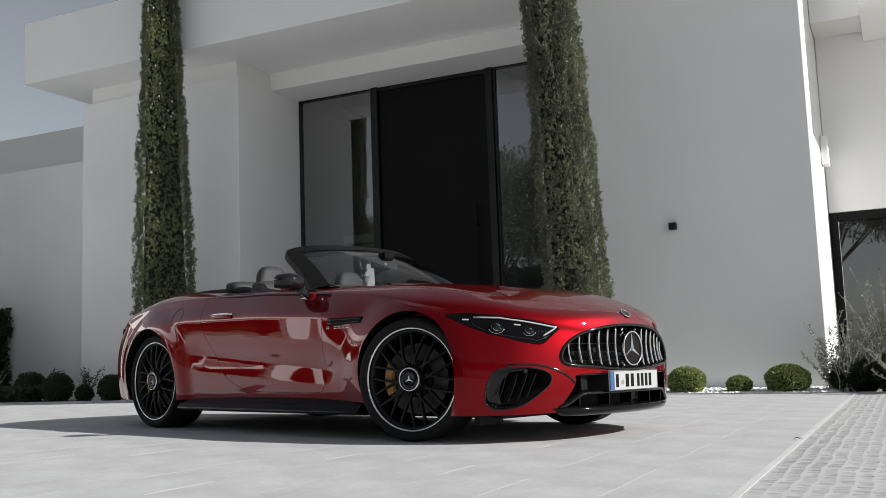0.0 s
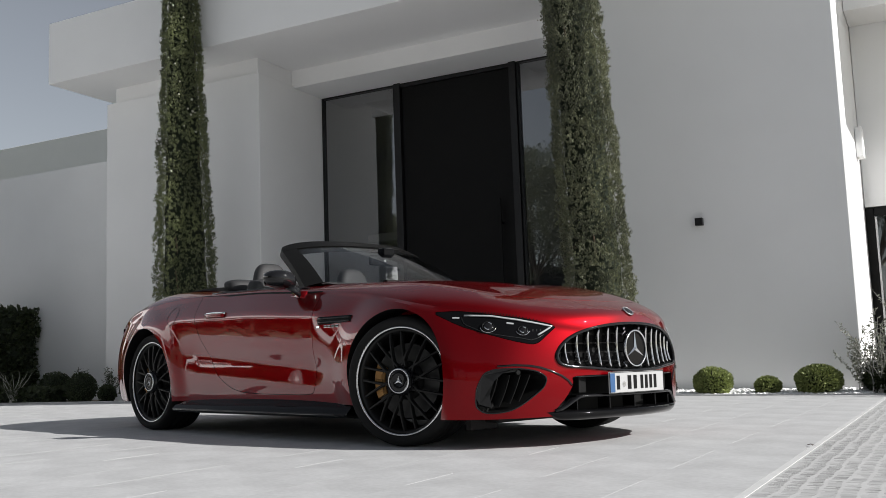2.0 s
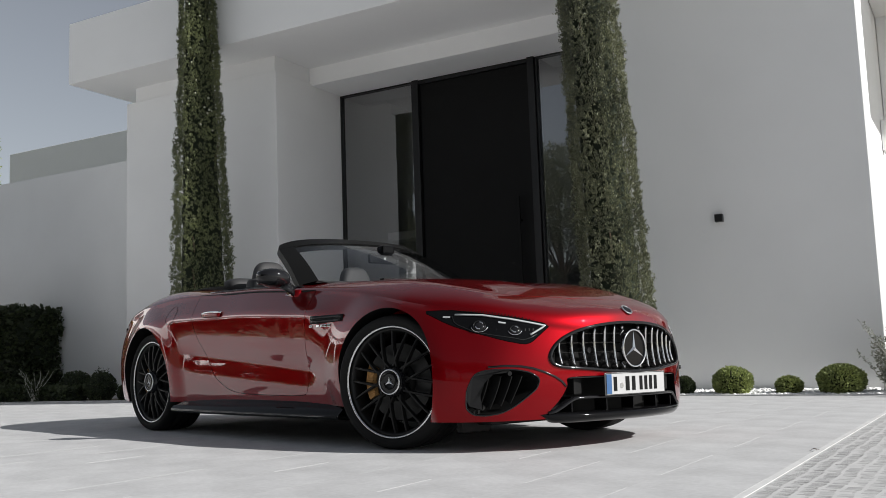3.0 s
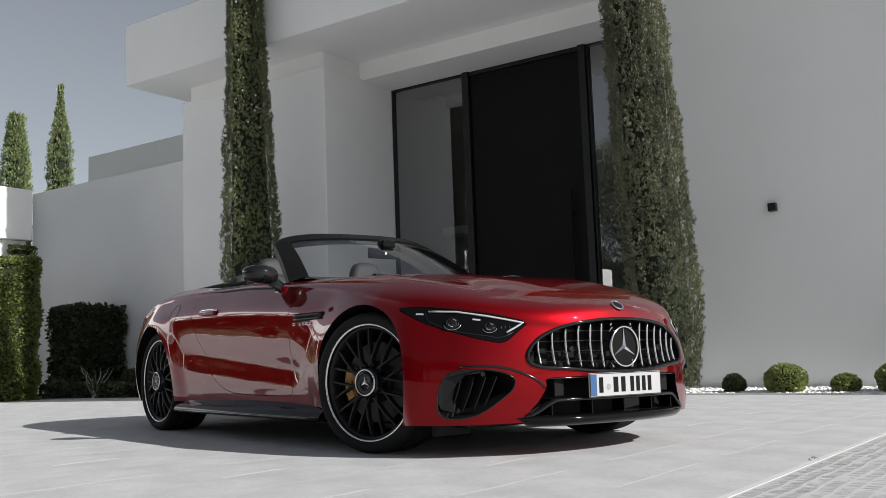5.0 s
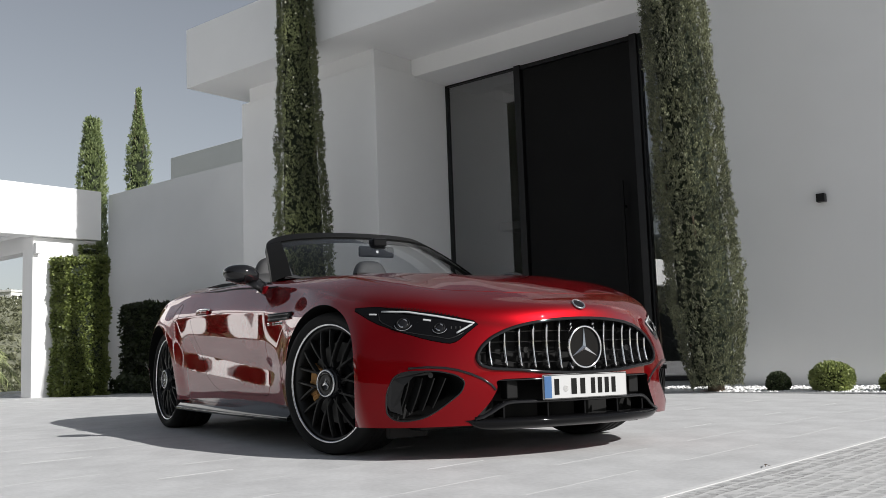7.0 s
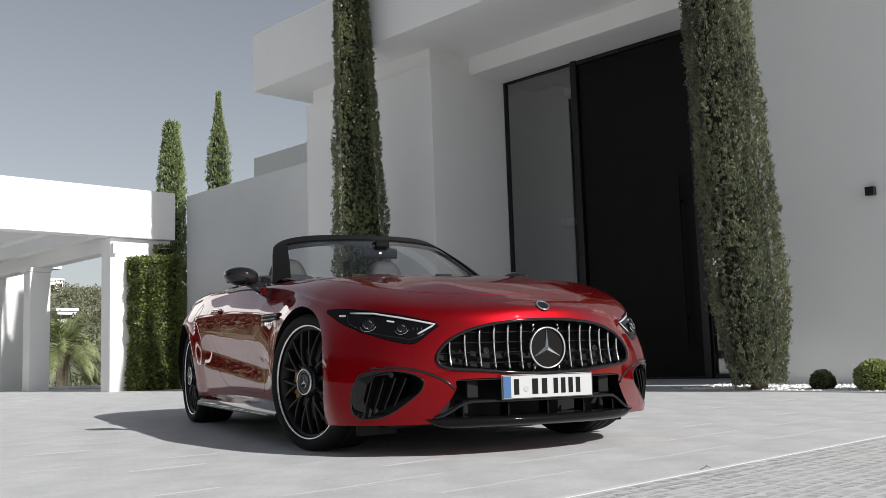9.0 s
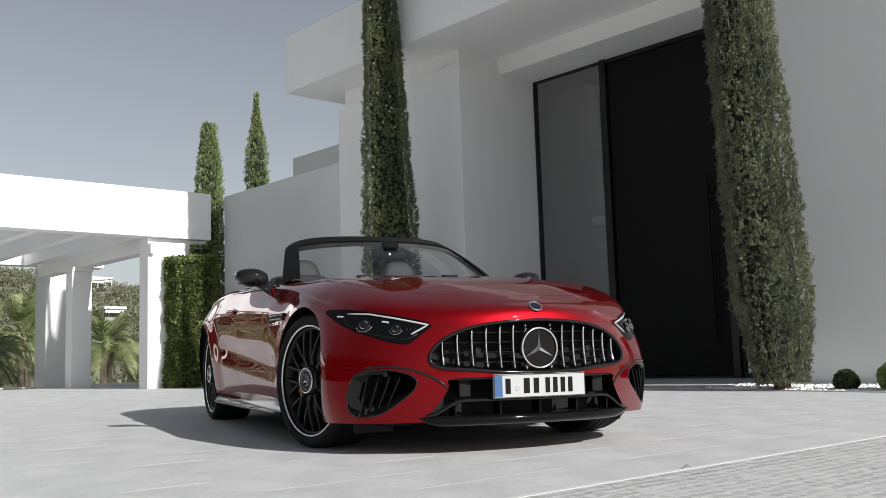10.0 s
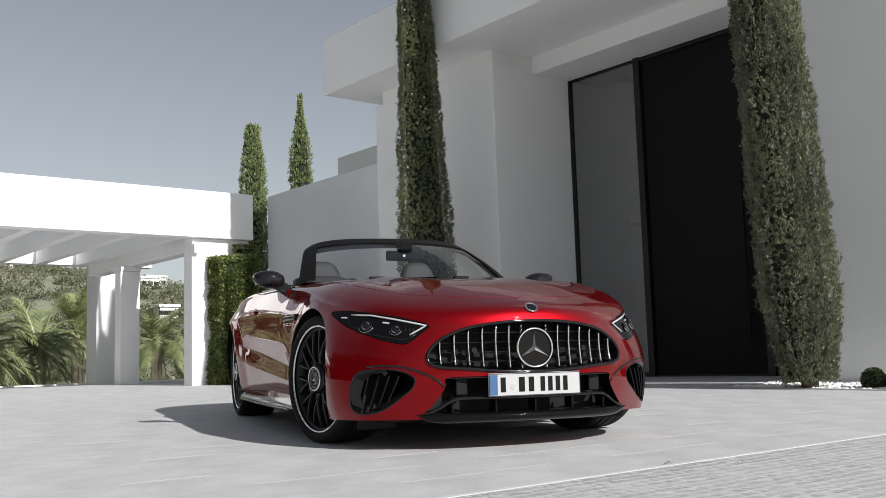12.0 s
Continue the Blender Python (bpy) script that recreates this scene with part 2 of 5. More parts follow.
wall("recess_room_ceiling", "dark ceiling of the room behind the glazed door", (1.41, 4.6, 9.305, 10.795, 2.42, 2.52), mt=M_inside)
wall("recess_room_side", "side wall of the room behind the glazed door", (4.605, 4.75, 8.955, 11.0, -0.4, 2.9), mt=M_inside)
# small cube lamp on the blank wall
lamp = thing("wall_lamp", "small black cube lamp on the white wall", "wall lamp", pose(-0.275, FRONT_Y, 2.045))
part("body", box(-0.045, 0.045, -0.085, -0.006, -0.045, 0.045, 0.004), M_frame, lamp)
part("back_plate", box(-0.035, 0.035, -0.006, 0.0, -0.035, 0.035), M_frame, lamp)

# ---- pergola ----
perg = thing("pergola", "white rendered pergola with rafters and square posts", "pergola", kind="structure")
part("front_beam", box(-13.45, -13.10, -13.0, 5.48, 2.91, 3.83, 0.012), M_render, perg)
part("back_beam", box(-19.95, -19.6, -13.0, 6.0, 2.97, 3.7, 0.012), M_render, perg)
part("end_wall", box(-13.62, -13.24, 4.24, 5.45, -0.3, 2.906, 0.012), M_render, perg)
part("post", box(-17.35, -17.0, 4.23, 4.67, -0.3, 2.60, 0.012), M_render, perg)
part("capital", box(-17.37, -16.98, 4.15, 4.69, 2.603, 2.70, 0.008), M_render, perg)
for y in (4.60, -1.6, -7.8):
    part("back_post", box(-20.35, -19.62, y, y + 0.62, -0.3, 2.88, 0.012), M_render, perg)
    part("capital", box(-20.37, -19.605, y - 0.02, y + 0.64, 2.883, 2.967, 0.008), M_render, perg)
part("post", box(-13.5, -13.105, -5.2, -4.8, -0.3, 2.906, 0.012), M_render, perg)
part("low_ledge", box(-21.0, -20.7, -13.0, 9.0, -0.4, 0.10, 0.01), M_render, perg)
part("end_rafter", box(-19.595, -13.455, 4.40, 4.70, 2.70, 3.68, 0.008), M_render, perg)
for i in range(17):
    y = 5.0 - (i + 1) * 0.93
    part("rafter", box(-19.595, -13.455, y, y + 0.2, 2.955, 3.68, 0.008), M_render, perg)
part("wall_light", box(-13.235, -13.13, 4.245, 4.34, 2.60, 2.80, 0.012), M_render, perg, "small white box lamp")


# ---- plants ----
def leaf_mesh(name, pos, nor, size, rng, aspect=1.6, up=0.4, cross=2, spread=0.8):
    """Many small pointed leaves or sprigs, as folded diamonds, at the places pos with outward directions nor."""
    n = len(pos)
    allv, allf = [], []
    base = 0
    for c in range(cross):
        d = nor + rng.normal(0, spread, (n, 3)) * 0.6
        d[:, 2] += up
        d /= np.linalg.norm(d, axis=1, keepdims=True)
        s = np.cross(d, rng.normal(0, 1, (n, 3)))
        s /= np.linalg.norm(s, axis=1, keepdims=True) + 1e-9
        k = np.cross(s, d)
        L = size * rng.uniform(0.6, 1.35, (n, 1))
        w = L / aspect / 2
        p0 = pos
        p1 = pos + d * L * 0.45 + s * w + k * w * 0.35
        p2 = pos + d * L
        p3 = pos + d * L * 0.45 - s * w + k * w * 0.35
        allv.append(np.stack([p0, p1, p2, p3], 1).reshape(-1, 3))
        q = base + np.arange(n)[:, None] * 4
        allf.append(np.concatenate([q + [0, 1, 2], q + [0, 2, 3]], 0))
        base += 4 * n
    v, f = np.concatenate(allv), np.concatenate(allf)
    me = bpy.data.meshes.new(name)
    me.vertices.add(len(v))
    me.vertices.foreach_set("co", v.ravel())
    me.loops.add(len(f) * 3)
    me.loops.foreach_set("vertex_index", f.ravel().astype(np.int32))
    me.polygons.add(len(f))
    me.polygons.foreach_set("loop_start", np.arange(0, len(f) * 3, 3, dtype=np.int32))
    me.polygons.foreach_set("loop_total", np.full(len(f), 3, dtype=np.int32))
    me.update(calc_edges=True)
    me.validate()
    return me


def lathe(profile, seg=20, wob=0.0, rng=None):
    """A turned column from (radius, z) pairs, a little uneven."""
    bm = bmesh.new()
    rings = []
    for r, z in profile:
        rings.append([bm.verts.new((r * (1 + (rng.uniform(-wob, wob) if rng is not None else 0)) * math.cos(2 * math.pi * i / seg), r * (1 + (rng.uniform(-wob, wob) if rng is not None else 0)) * math.sin(2 * math.pi * i / seg), z)) for i in range(seg)])
    for a, b in zip(rings, rings[1:]):
        for i in range(seg):
            bm.faces.new((a[i], a[(i + 1) % seg], b[(i + 1) % seg], b[i]))
    bm.faces.new(rings[0][::-1])
    bm.faces.new(rings[-1])
    return bm


def tube(pts, radii, seg=7, bm=None):
    """A bent tapering limb along pts."""
    bm = bm or bmesh.new()
    rings = []
    for i, p in enumerate(pts):
        a, b = pts[max(i - 1, 0)], pts[min(i + 1, len(pts) - 1)]
        d = (Vector(b) - Vector(a)).normalized()
        s = d.orthogonal().normalized()
        k = d.cross(s)
        rings.append([bm.verts.new(Vector(p) + (s * math.cos(2 * math.pi * j / seg) + k * math.sin(2 * math.pi * j / seg)) * radii[i]) for j in range(seg)])
    for a, b in zip(rings, rings[1:]):
        best = min(range(seg), key=lambda o: sum((a[j].co - b[(j + o) % seg].co).length for j in range(seg)))
        for j in range(seg):
            bm.faces.new((a[j], a[(j + 1) % seg], b[(j + 1 + best) % seg], b[(j + best) % seg]))
    bm.faces.new(rings[0][::-1])
    bm.faces.new(rings[-1])
    return bm


def cypress(x, y, z, height, radius, seed, n, size, label, lean=(0, 0), cones=0, bare=0.12, taper=0.38, mt=None, tip=1.1):
    rng = np.random.default_rng(seed)
    t = thing("cypress_tree", label, "tree", pose(x, y, z, lean[0], lean[1], 0), group="Italian cypresses")

    def prof(h):
        h = np.clip(h, 0, 1)
        return radius * np.minimum(1, 0.62 + 3.5 * h) * np.clip(1.02 - taper * h - tip * np.maximum(0, h - 0.78) ** 1.1 / 0.25, 0.04, 1)

    part("trunk", tube([(0, 0, -0.2), (0.02, 0, height * 0.3), (0, 0.02, height * 0.8)], [radius * 0.22, radius * 0.16, 0.02], 10), M_bark, t)
    bm = bmesh.new()
    for k in range(16):
        h = bare + 0.05 * k
        a = rng.uniform(0, 6.28)
        r = float(prof(np.array(h))) * 0.75
        tube([(0, 0, h * height), (r * 0.6 * math.cos(a), r * 0.6 * math.sin(a), h * height + 0.25), (r * math.cos(a), r * math.sin(a), h * height + 0.8)], [0.035, 0.02, 0.008], 5, bm)
    part("limbs", bm, M_bark, t)
    # solid core, coloured near-black for the shade deep in the crown
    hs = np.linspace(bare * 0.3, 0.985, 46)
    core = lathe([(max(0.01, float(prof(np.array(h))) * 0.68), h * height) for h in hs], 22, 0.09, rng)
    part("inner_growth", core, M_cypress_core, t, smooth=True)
    m = n // 12
    h = bare * 0.22 + (1 - bare * 0.22) * rng.random(m) ** 0.93
    a = rng.uniform(0, 2 * math.pi, m)
    lump = np.array([noise.noise(Vector((math.cos(q) * 1.6 + seed, math.sin(q) * 1.6, hh * height * 1.5))) for q, hh in zip(a, h)])
    lump2 = np.array([noise.noise(Vector((math.cos(q) * 5.0 + seed, math.sin(q) * 5.0, hh * height * 2.4))) for q, hh in zip(a, h)])
    lump3 = np.array([noise.noise(Vector((math.cos(q) * 11.0, math.sin(q) * 11.0 + seed, hh * height * 5.5))) for q, hh in zip(a, h)])
    r = prof(h) * (0.87 + 0.09 * lump + 0.14 * lump2 + 0.17 * lump3 + 0.10 * rng.random(m))
    h, a, r = np.repeat(h, 12), np.repeat(a, 12), np.repeat(r, 12)
    n = len(h)
    pos = np.stack([r * np.cos(a), r * np.sin(a), h * height], 1) + rng.normal(0, size * 0.45, (n, 3))
    nor = np.stack([np.cos(a), np.sin(a), np.full(n, 0.5)], 1)
    crown = link("crown", leaf_mesh("crown", pos, nor, size, rng, 2.4, 1.3, 1, 1.0), mt or M_cypress, t)
    crown["kind"] = "stuff"
    if cones:
        bm = bmesh.new()
        for i in range(cones):
            hh = rng.uniform(0.3, 0.85)
            q = rng.uniform(0, 6.28)
            rr = float(prof(np.array(hh))) * 1.0
            bmesh.ops.create_icosphere(bm, subdivisions=1, radius=rng.uniform(0.012, 0.022), matrix=Matrix.Translation((rr * math.cos(q), rr * math.sin(q), hh * height)))
        c = part("cones", bm, M_cone, t, "small pale round cones")
        c["kind"] = "stuff"
    return t


cypress(-1.25, 5.64, gz(-1.3), 8.5, 0.415, 3, 320000, 0.022, "tall green Italian cypress in white pebbles by the door", (1.6, -2.2), 0, 0.03, 0.40)
cypress(-7.98, 5.97, gz(-7.8), 9.6, 0.52, 5, 230000, 0.024, "tall slim green Italian cypress dotted with pale cones", (3.3, 2.0), 120, 0.12, 0.82, M_cypress_lit)
# far pair in the lighter green that holds their sunlit look
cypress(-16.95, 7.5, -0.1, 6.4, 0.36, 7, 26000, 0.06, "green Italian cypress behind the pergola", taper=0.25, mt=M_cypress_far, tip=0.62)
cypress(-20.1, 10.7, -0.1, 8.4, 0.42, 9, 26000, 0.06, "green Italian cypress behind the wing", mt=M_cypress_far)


def ball_shrub(x, y, r, seed, n, mt, label, group="clipped box balls", size=0.03, sq=1.0):
    rng = np.random.default_rng(seed)
    t = thing("box_ball", label, "shrub", pose(x, y, gz(x, y)), group=group)
    part("stem", tube([(0, 0, -0.05), (0, 0, r * 0.7)], [0.015, 0.01], 6), M_bark, t)
    # core behind the leaves, its near-black standing in for inner shade
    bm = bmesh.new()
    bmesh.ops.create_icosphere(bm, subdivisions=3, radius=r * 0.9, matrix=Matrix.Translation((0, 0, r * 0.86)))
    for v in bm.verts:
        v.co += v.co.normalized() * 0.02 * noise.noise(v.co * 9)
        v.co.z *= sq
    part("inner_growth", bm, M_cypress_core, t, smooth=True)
    d = rng.normal(0, 1, (n, 3))
    d /= np.linalg.norm(d, axis=1, keepdims=True)
    lump = np.array([noise.noise(Vector(q) * 2.6 + Vector((seed, 0, 0))) for q in d])[:, None]
    rr = r * (rng.uniform(0.86, 1.0, (n, 1)) + 0.07 * lump)
    pos = (d * rr + [0, 0, r * 0.88]) * [1, 1, sq]
    pos[:, 2] = np.maximum(pos[:, 2], 0.015)
    c = link("crown", leaf_mesh("crown", pos, d, size, rng, 1.5, 0.25, 1), mt, t)
    c["kind"] = "stuff"
    return t


ball_shrub(-0.09, 5.78, 0.205, 21, 4200, M_box, "clipped green box ball on white pebbles", sq=0.76)
ball_shrub(0.49, 5.80, 0.130, 22, 2000, M_box, "small clipped box ball on white pebbles", sq=0.75)
ball_shrub(1.02, 5.80, 0.230, 23, 5000, M_box, "clipped bright box ball on white pebbles", sq=0.70)
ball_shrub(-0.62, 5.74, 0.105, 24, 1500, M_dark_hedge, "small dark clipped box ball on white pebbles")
# shaded bed: shade on these balls is put into their darker leaf colour
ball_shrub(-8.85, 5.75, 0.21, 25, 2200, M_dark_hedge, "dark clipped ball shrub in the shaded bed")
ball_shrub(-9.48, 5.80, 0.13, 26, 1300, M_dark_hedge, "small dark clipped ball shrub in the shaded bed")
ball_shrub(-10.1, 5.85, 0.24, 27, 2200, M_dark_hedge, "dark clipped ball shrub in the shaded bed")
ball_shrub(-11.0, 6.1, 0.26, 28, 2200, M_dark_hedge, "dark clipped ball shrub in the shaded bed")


def hedge(name, x0, x1, y0, y1, z0, z1, seed, n, mt, label, size):
    """A clipped block of leaves."""
    rng = np.random.default_rng(seed)
    t = thing(name, label, "hedge", pose((x0 + x1) / 2, (y0 + y1) / 2, z0))
    hx, hy, h = (x1 - x0) / 2, (y1 - y0) / 2, z1 - z0
    # block under the leaves, painted as dark as the hedge's shaded inside
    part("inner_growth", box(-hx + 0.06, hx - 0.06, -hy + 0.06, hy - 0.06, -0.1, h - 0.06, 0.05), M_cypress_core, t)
    face = rng.choice(5, n, p=np.array([hy * h, hy * h, hx * h, hx * h, 2 * hx * hy]) / (2 * hy * h + 2 * hx * h + 2 * hx * hy))
    u, v = rng.uniform(-1, 1, n), rng.uniform(0, 1, n)
    pos, nor = np.zeros((n, 3)), np.zeros((n, 3))
    for k, (ax, sg) in enumerate(((0, -1), (0, 1), (1, -1), (1, 1))):
        s = face == k
        pos[s, ax] = sg * (hx, hy)[ax] - sg * 0.05
        pos[s, 1 - ax] = u[s] * (hy, hx)[ax]
        pos[s, 2] = v[s] * h
        nor[s, ax] = sg
    s = face == 4
    pos[s] = np.stack([u[s] * hx, (v[s] * 2 - 1) * hy, np.full(s.sum(), h - 0.05)], 1)
    nor[s, 2] = 1
    bump = np.array([noise.noise(Vector(p) * 2.6 + Vector((seed, 0, 0))) + 0.5 * noise.noise(Vector(p) * 7) for p in pos])
    pos += nor * (0.09 * bump[:, None] + rng.uniform(-0.04, 0.03, (n, 1)))
    c = link("foliage", leaf_mesh("foliage", pos, nor, size, rng, 1.35, 0.1, 1, 1.0), mt, t)
    c["kind"] = "stuff"
    return t


hedge("ivy_hedge", -13.20, -12.62, 4.55, 5.36, 0.03, 2.52, 31, 26000, M_ivy, "tall clipped green hedge pillar against the pergola wall", 0.055)
hedge("tall_hedge", -13.60, -13.05, 5.10, 5.55, 0.03, 2.80, 32, 6000, M_ivy, "green overgrown hedge top behind the pergola end", 0.06)
# dark leaf colour paints in the wing's shade on these two
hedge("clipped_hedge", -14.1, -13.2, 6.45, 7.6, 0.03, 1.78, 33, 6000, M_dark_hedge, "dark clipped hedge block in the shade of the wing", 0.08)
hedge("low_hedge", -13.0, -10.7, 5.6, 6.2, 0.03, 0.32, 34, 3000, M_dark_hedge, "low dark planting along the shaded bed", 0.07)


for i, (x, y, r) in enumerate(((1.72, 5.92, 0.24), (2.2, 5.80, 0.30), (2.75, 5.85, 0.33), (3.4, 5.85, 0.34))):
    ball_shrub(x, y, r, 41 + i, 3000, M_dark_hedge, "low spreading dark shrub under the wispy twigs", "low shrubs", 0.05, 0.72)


def wispy_shrub(x, y, h, spread, stems, seed, mt, label):
    """Thin upright twigs with small leaves."""
    rng = np.random.default_rng(seed)
    t = thing("wispy_shrub", label, "shrub", pose(x, y, gz(x, y)))
    bm = bmesh.new()
    P, N = [], []
    for i in range(stems):
        a = rng.uniform(0, 6.28)
        lean = rng.uniform(0.1, 1.0) * spread
        hh = h * rng.uniform(0.45, 1.0)
        pts = [(0.1 * math.cos(a) * rng.random(), 0.1 * math.sin(a) * rng.random(), 0)]
        for k in range(1, 6):
            q = k / 5
            pts.append((lean * q ** 1.3 * math.cos(a) + rng.normal(0, 0.02), lean * q ** 1.3 * math.sin(a) + rng.normal(0, 0.02), hh * q))
        tube(pts, [0.006, 0.005, 0.0045, 0.004, 0.003, 0.002], 4, bm)
        for k in range(60):
            q = rng.uniform(0.25, 1) * 5
            j = min(int(q), 4)
            p = np.array(pts[j]) * (1 - (q - j)) + np.array(pts[j + 1]) * (q - j)
            P.append(p)
            N.append(rng.normal(0, 1, 3) * [1, 1, 0.4])
    part("twig_growth", bm, M_twig, t, "pale dry twigs")["kind"] = "stuff"
    N = np.array(N)
    N /= np.linalg.norm(N, axis=1, keepdims=True)
    c = link("foliage", leaf_mesh("foliage", np.array(P), N, 0.036, rng, 2.6, 0.5, 1), mt, t)
    c["kind"] = "stuff"
    return t


for i, (x, y, h, sp, st) in enumerate(((1.62, 5.75, 0.95, 0.42, 26), (2.05, 5.9, 1.35, 0.5, 30), (2.5, 5.7, 1.2, 0.55, 26), (1.45, 6.05, 0.6, 0.45, 22), (2.2, 5.35, 0.55, 0.5, 24), (3.0, 5.9, 1.3, 0.6, 24), (3.6, 5.8, 1.1, 0.6, 22))):
    wispy_shrub(x, y, h, sp, st, 50 + i, M_grey_shrub, "wispy silvery-green shrub with pale twigs in the bed")
# dark leaves again, with the bed's shade in the colour
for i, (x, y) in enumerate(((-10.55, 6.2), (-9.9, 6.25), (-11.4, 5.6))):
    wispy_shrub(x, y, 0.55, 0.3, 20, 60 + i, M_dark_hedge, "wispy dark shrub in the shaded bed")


def palm(x, y, z, h, r, fronds, seed):
    rng = np.random.default_rng(seed)
    t = thing("palm_tree", "green date palm with arching feathery fronds", "palm", pose(x, y, z), group="date palms")
    part("trunk", lathe([(0.24, -0.3), (0.20, h * 0.4), (0.19, h * 0.75), (0.25, h * 0.9), (0.18, h)], 14, 0.12, rng), M_palm_trunk, t, "rough stubby brown trunk")
    for i in range(fronds):
        a = i * 2.399 + rng.uniform(-0.2, 0.2)
        el = rng.uniform(-0.35, 1.35)
        L = r * rng.uniform(0.8, 1.15)
        pts = []
        for k in range(9):
            q = k / 8
            pts.append(Vector((math.cos(a) * L * (q * math.cos(el)), math.sin(a) * L * (q * math.cos(el)), h - 0.05 + L * (q * math.sin(el) - 0.62 * q * q * (0.35 + math.cos(el))))))
        bm = tube(pts, [0.035 * (1 - 0.85 * k / 8) for k in range(9)], 4)
        side = Vector((-math.sin(a), math.cos(a), 0))
        for k in range(44):
            q = 0.12 + 0.88 * k / 44
            j = min(int(q * 8), 7)
            p = pts[j].lerp(pts[j + 1], q * 8 - j)
            d = (pts[j + 1] - pts[j]).normalized()
            n = d.cross(side).normalized()
            ll = 0.48 * math.sin(math.pi * min(1, 0.15 + q * 0.9)) + 0.08
            for sg in (-1, 1):
                o = (side * sg * 0.72 + d * 0.75 - n * 0.18 * rng.uniform(-1, 1.6)).normalized()
                w = d * 0.016
                v = [bm.verts.new(c) for c in (p - w, p + w, p + o * ll)]
                bm.faces.new(v)
        part("frond", bm, M_palm, t)
    return t


palm(-27.0, 9.14, -1.9, 3.2, 2.0, 46, 71)
palm(-24.0, 4.5, -1.9, 3.0, 2.5, 46, 72)
palm(-26.5, 6.4, -2.1, 3.6, 2.5, 42, 73)
palm(-23.0, 2.6, -2.0, 3.1, 2.7, 42, 74)


def broad_tree(x, y, z, h, r, seed, n, mt, label, size=0.16):
    rng = np.random.default_rng(seed)
    t = thing("olive_tree", label, "tree", pose(x, y, z), group="garden trees")
    part("trunk", tube([(0, 0, -0.3), (0.1, 0.05, h * 0.25), (0.0, 0.1, h * 0.5)], [0.22, 0.16, 0.1], 8), M_bark, t)
    bm = bmesh.new()
    P, N = [], []
    for k in range(14):
        a, e = rng.uniform(0, 6.28), rng.uniform(-0.2, 1.3)
        c = Vector((math.cos(a) * math.cos(e) * r * 0.7, math.sin(a) * math.cos(e) * r * 0.7, h * 0.62 + math.sin(e) * h * 0.3))
        tube([(0, 0.05, h * 0.4), c * 0.6 + Vector((0, 0, h * 0.2)), c], [0.07, 0.05, 0.02], 5, bm)
        m = n // 14
        d = rng.normal(0, 1, (m, 3))
        d /= np.linalg.norm(d, axis=1, keepdims=True)
        P.append(np.array(c) + d * r * 0.42 * rng.random((m, 1)) ** 0.4 * [1, 1, 0.8])
        N.append(d)
    part("limbs", bm, M_bark, t)
    c = link("crown", leaf_mesh("crown", np.concatenate(P), np.concatenate(N), size, rng, 2.2, 0.1, 1), mt, t)
    c["kind"] = "stuff"
    return t


# the garden across the drive, behind the viewer: tall dark trees
rng_g = random.Random(8)
for i in range(21):
    a = radians(195 + i * 7.2)
    d = rng_g.uniform(25, 31)
    if i > 12:
        continue
    tall = 4.0 if i > 5 else 0.0
    broad_tree(1 + d * math.cos(a) * 1.25, -2 + d * math.sin(a), -0.1, rng_g.uniform(6.0, 8.4) + tall, rng_g.uniform(3.6, 4.4) + tall * 0.2, 80 + i, 24000, M_olive, "tall spreading dark-green tree across the drive", 0.17)

hedge("garden_hedge", -24.0, -3.0, -29.0, -27.5, -0.2, 5.4, 35, 13000, M_dark_hedge, "long tall dark hedge under the trees across the drive", 0.40)

# dense trees below the terrace, beyond the open end of the pergola
for i in range(8):
    broad_tree(-23.5 + rng_g.uniform(-1.5, 1.5), -13.0 + 1.75 * i, -2.1, rng_g.uniform(5.8, 7.0), rng_g.uniform(2.0, 2.6), 110 + i, 3600, M_dark_hedge, "dense dark-green tree below the terrace", 0.26)


# ---- ground, hillside and distance ----
def land(x, y):
    """Height of the land: the plot, a slope down behind the pergola, and the far hill."""
    d = max(0.0, -19.0 - x)
    fall = -2.6 * (1 - math.exp(-d / 4.0)) if d else 0.0
    far = max(0.0, -x - 45.0)
    hill = 24.0 * (1 - math.exp(-((far / 95.0) ** 2))) * (0.82 + 0.18 * math.sin(y * 0.021 + 0.6) + 0.10 * math.sin(y * 0.06))
    back = max(0.0, -y - 26.0)
    return -0.16 + fall + hill + 5.0 * (1 - math.exp(-((back / 40.0) ** 2))) + 0.25 * noise.noise(Vector((x * 0.11, y * 0.11, 0))) * min(1, d + back)


xs = np.concatenate([-np.geomspace(20, 900, 60)[::-1], np.linspace(-19.5, 19.5, 14), np.geomspace(20, 900, 24)])
ys = np.concatenate([-np.geomspace(26, 900, 30)[::-1], np.linspace(-25, 25, 21), np.geomspace(26, 900, 40)])
verts = [(x, y, land(x, y)) for x in xs for y in ys]
ny = len(ys)
faces = [(i * ny + j, (i + 1) * ny + j, (i + 1) * ny + j + 1, i * ny + j + 1) for i in range(len(xs) - 1) for j in range(ny - 1)]
me = bpy.data.meshes.new("ground")
me.from_pydata(verts, [], faces)
tagged(link("ground", me, M_scrub, smooth=True), "dry scrubby ground reaching to the far hill", "ground", kind="structure")

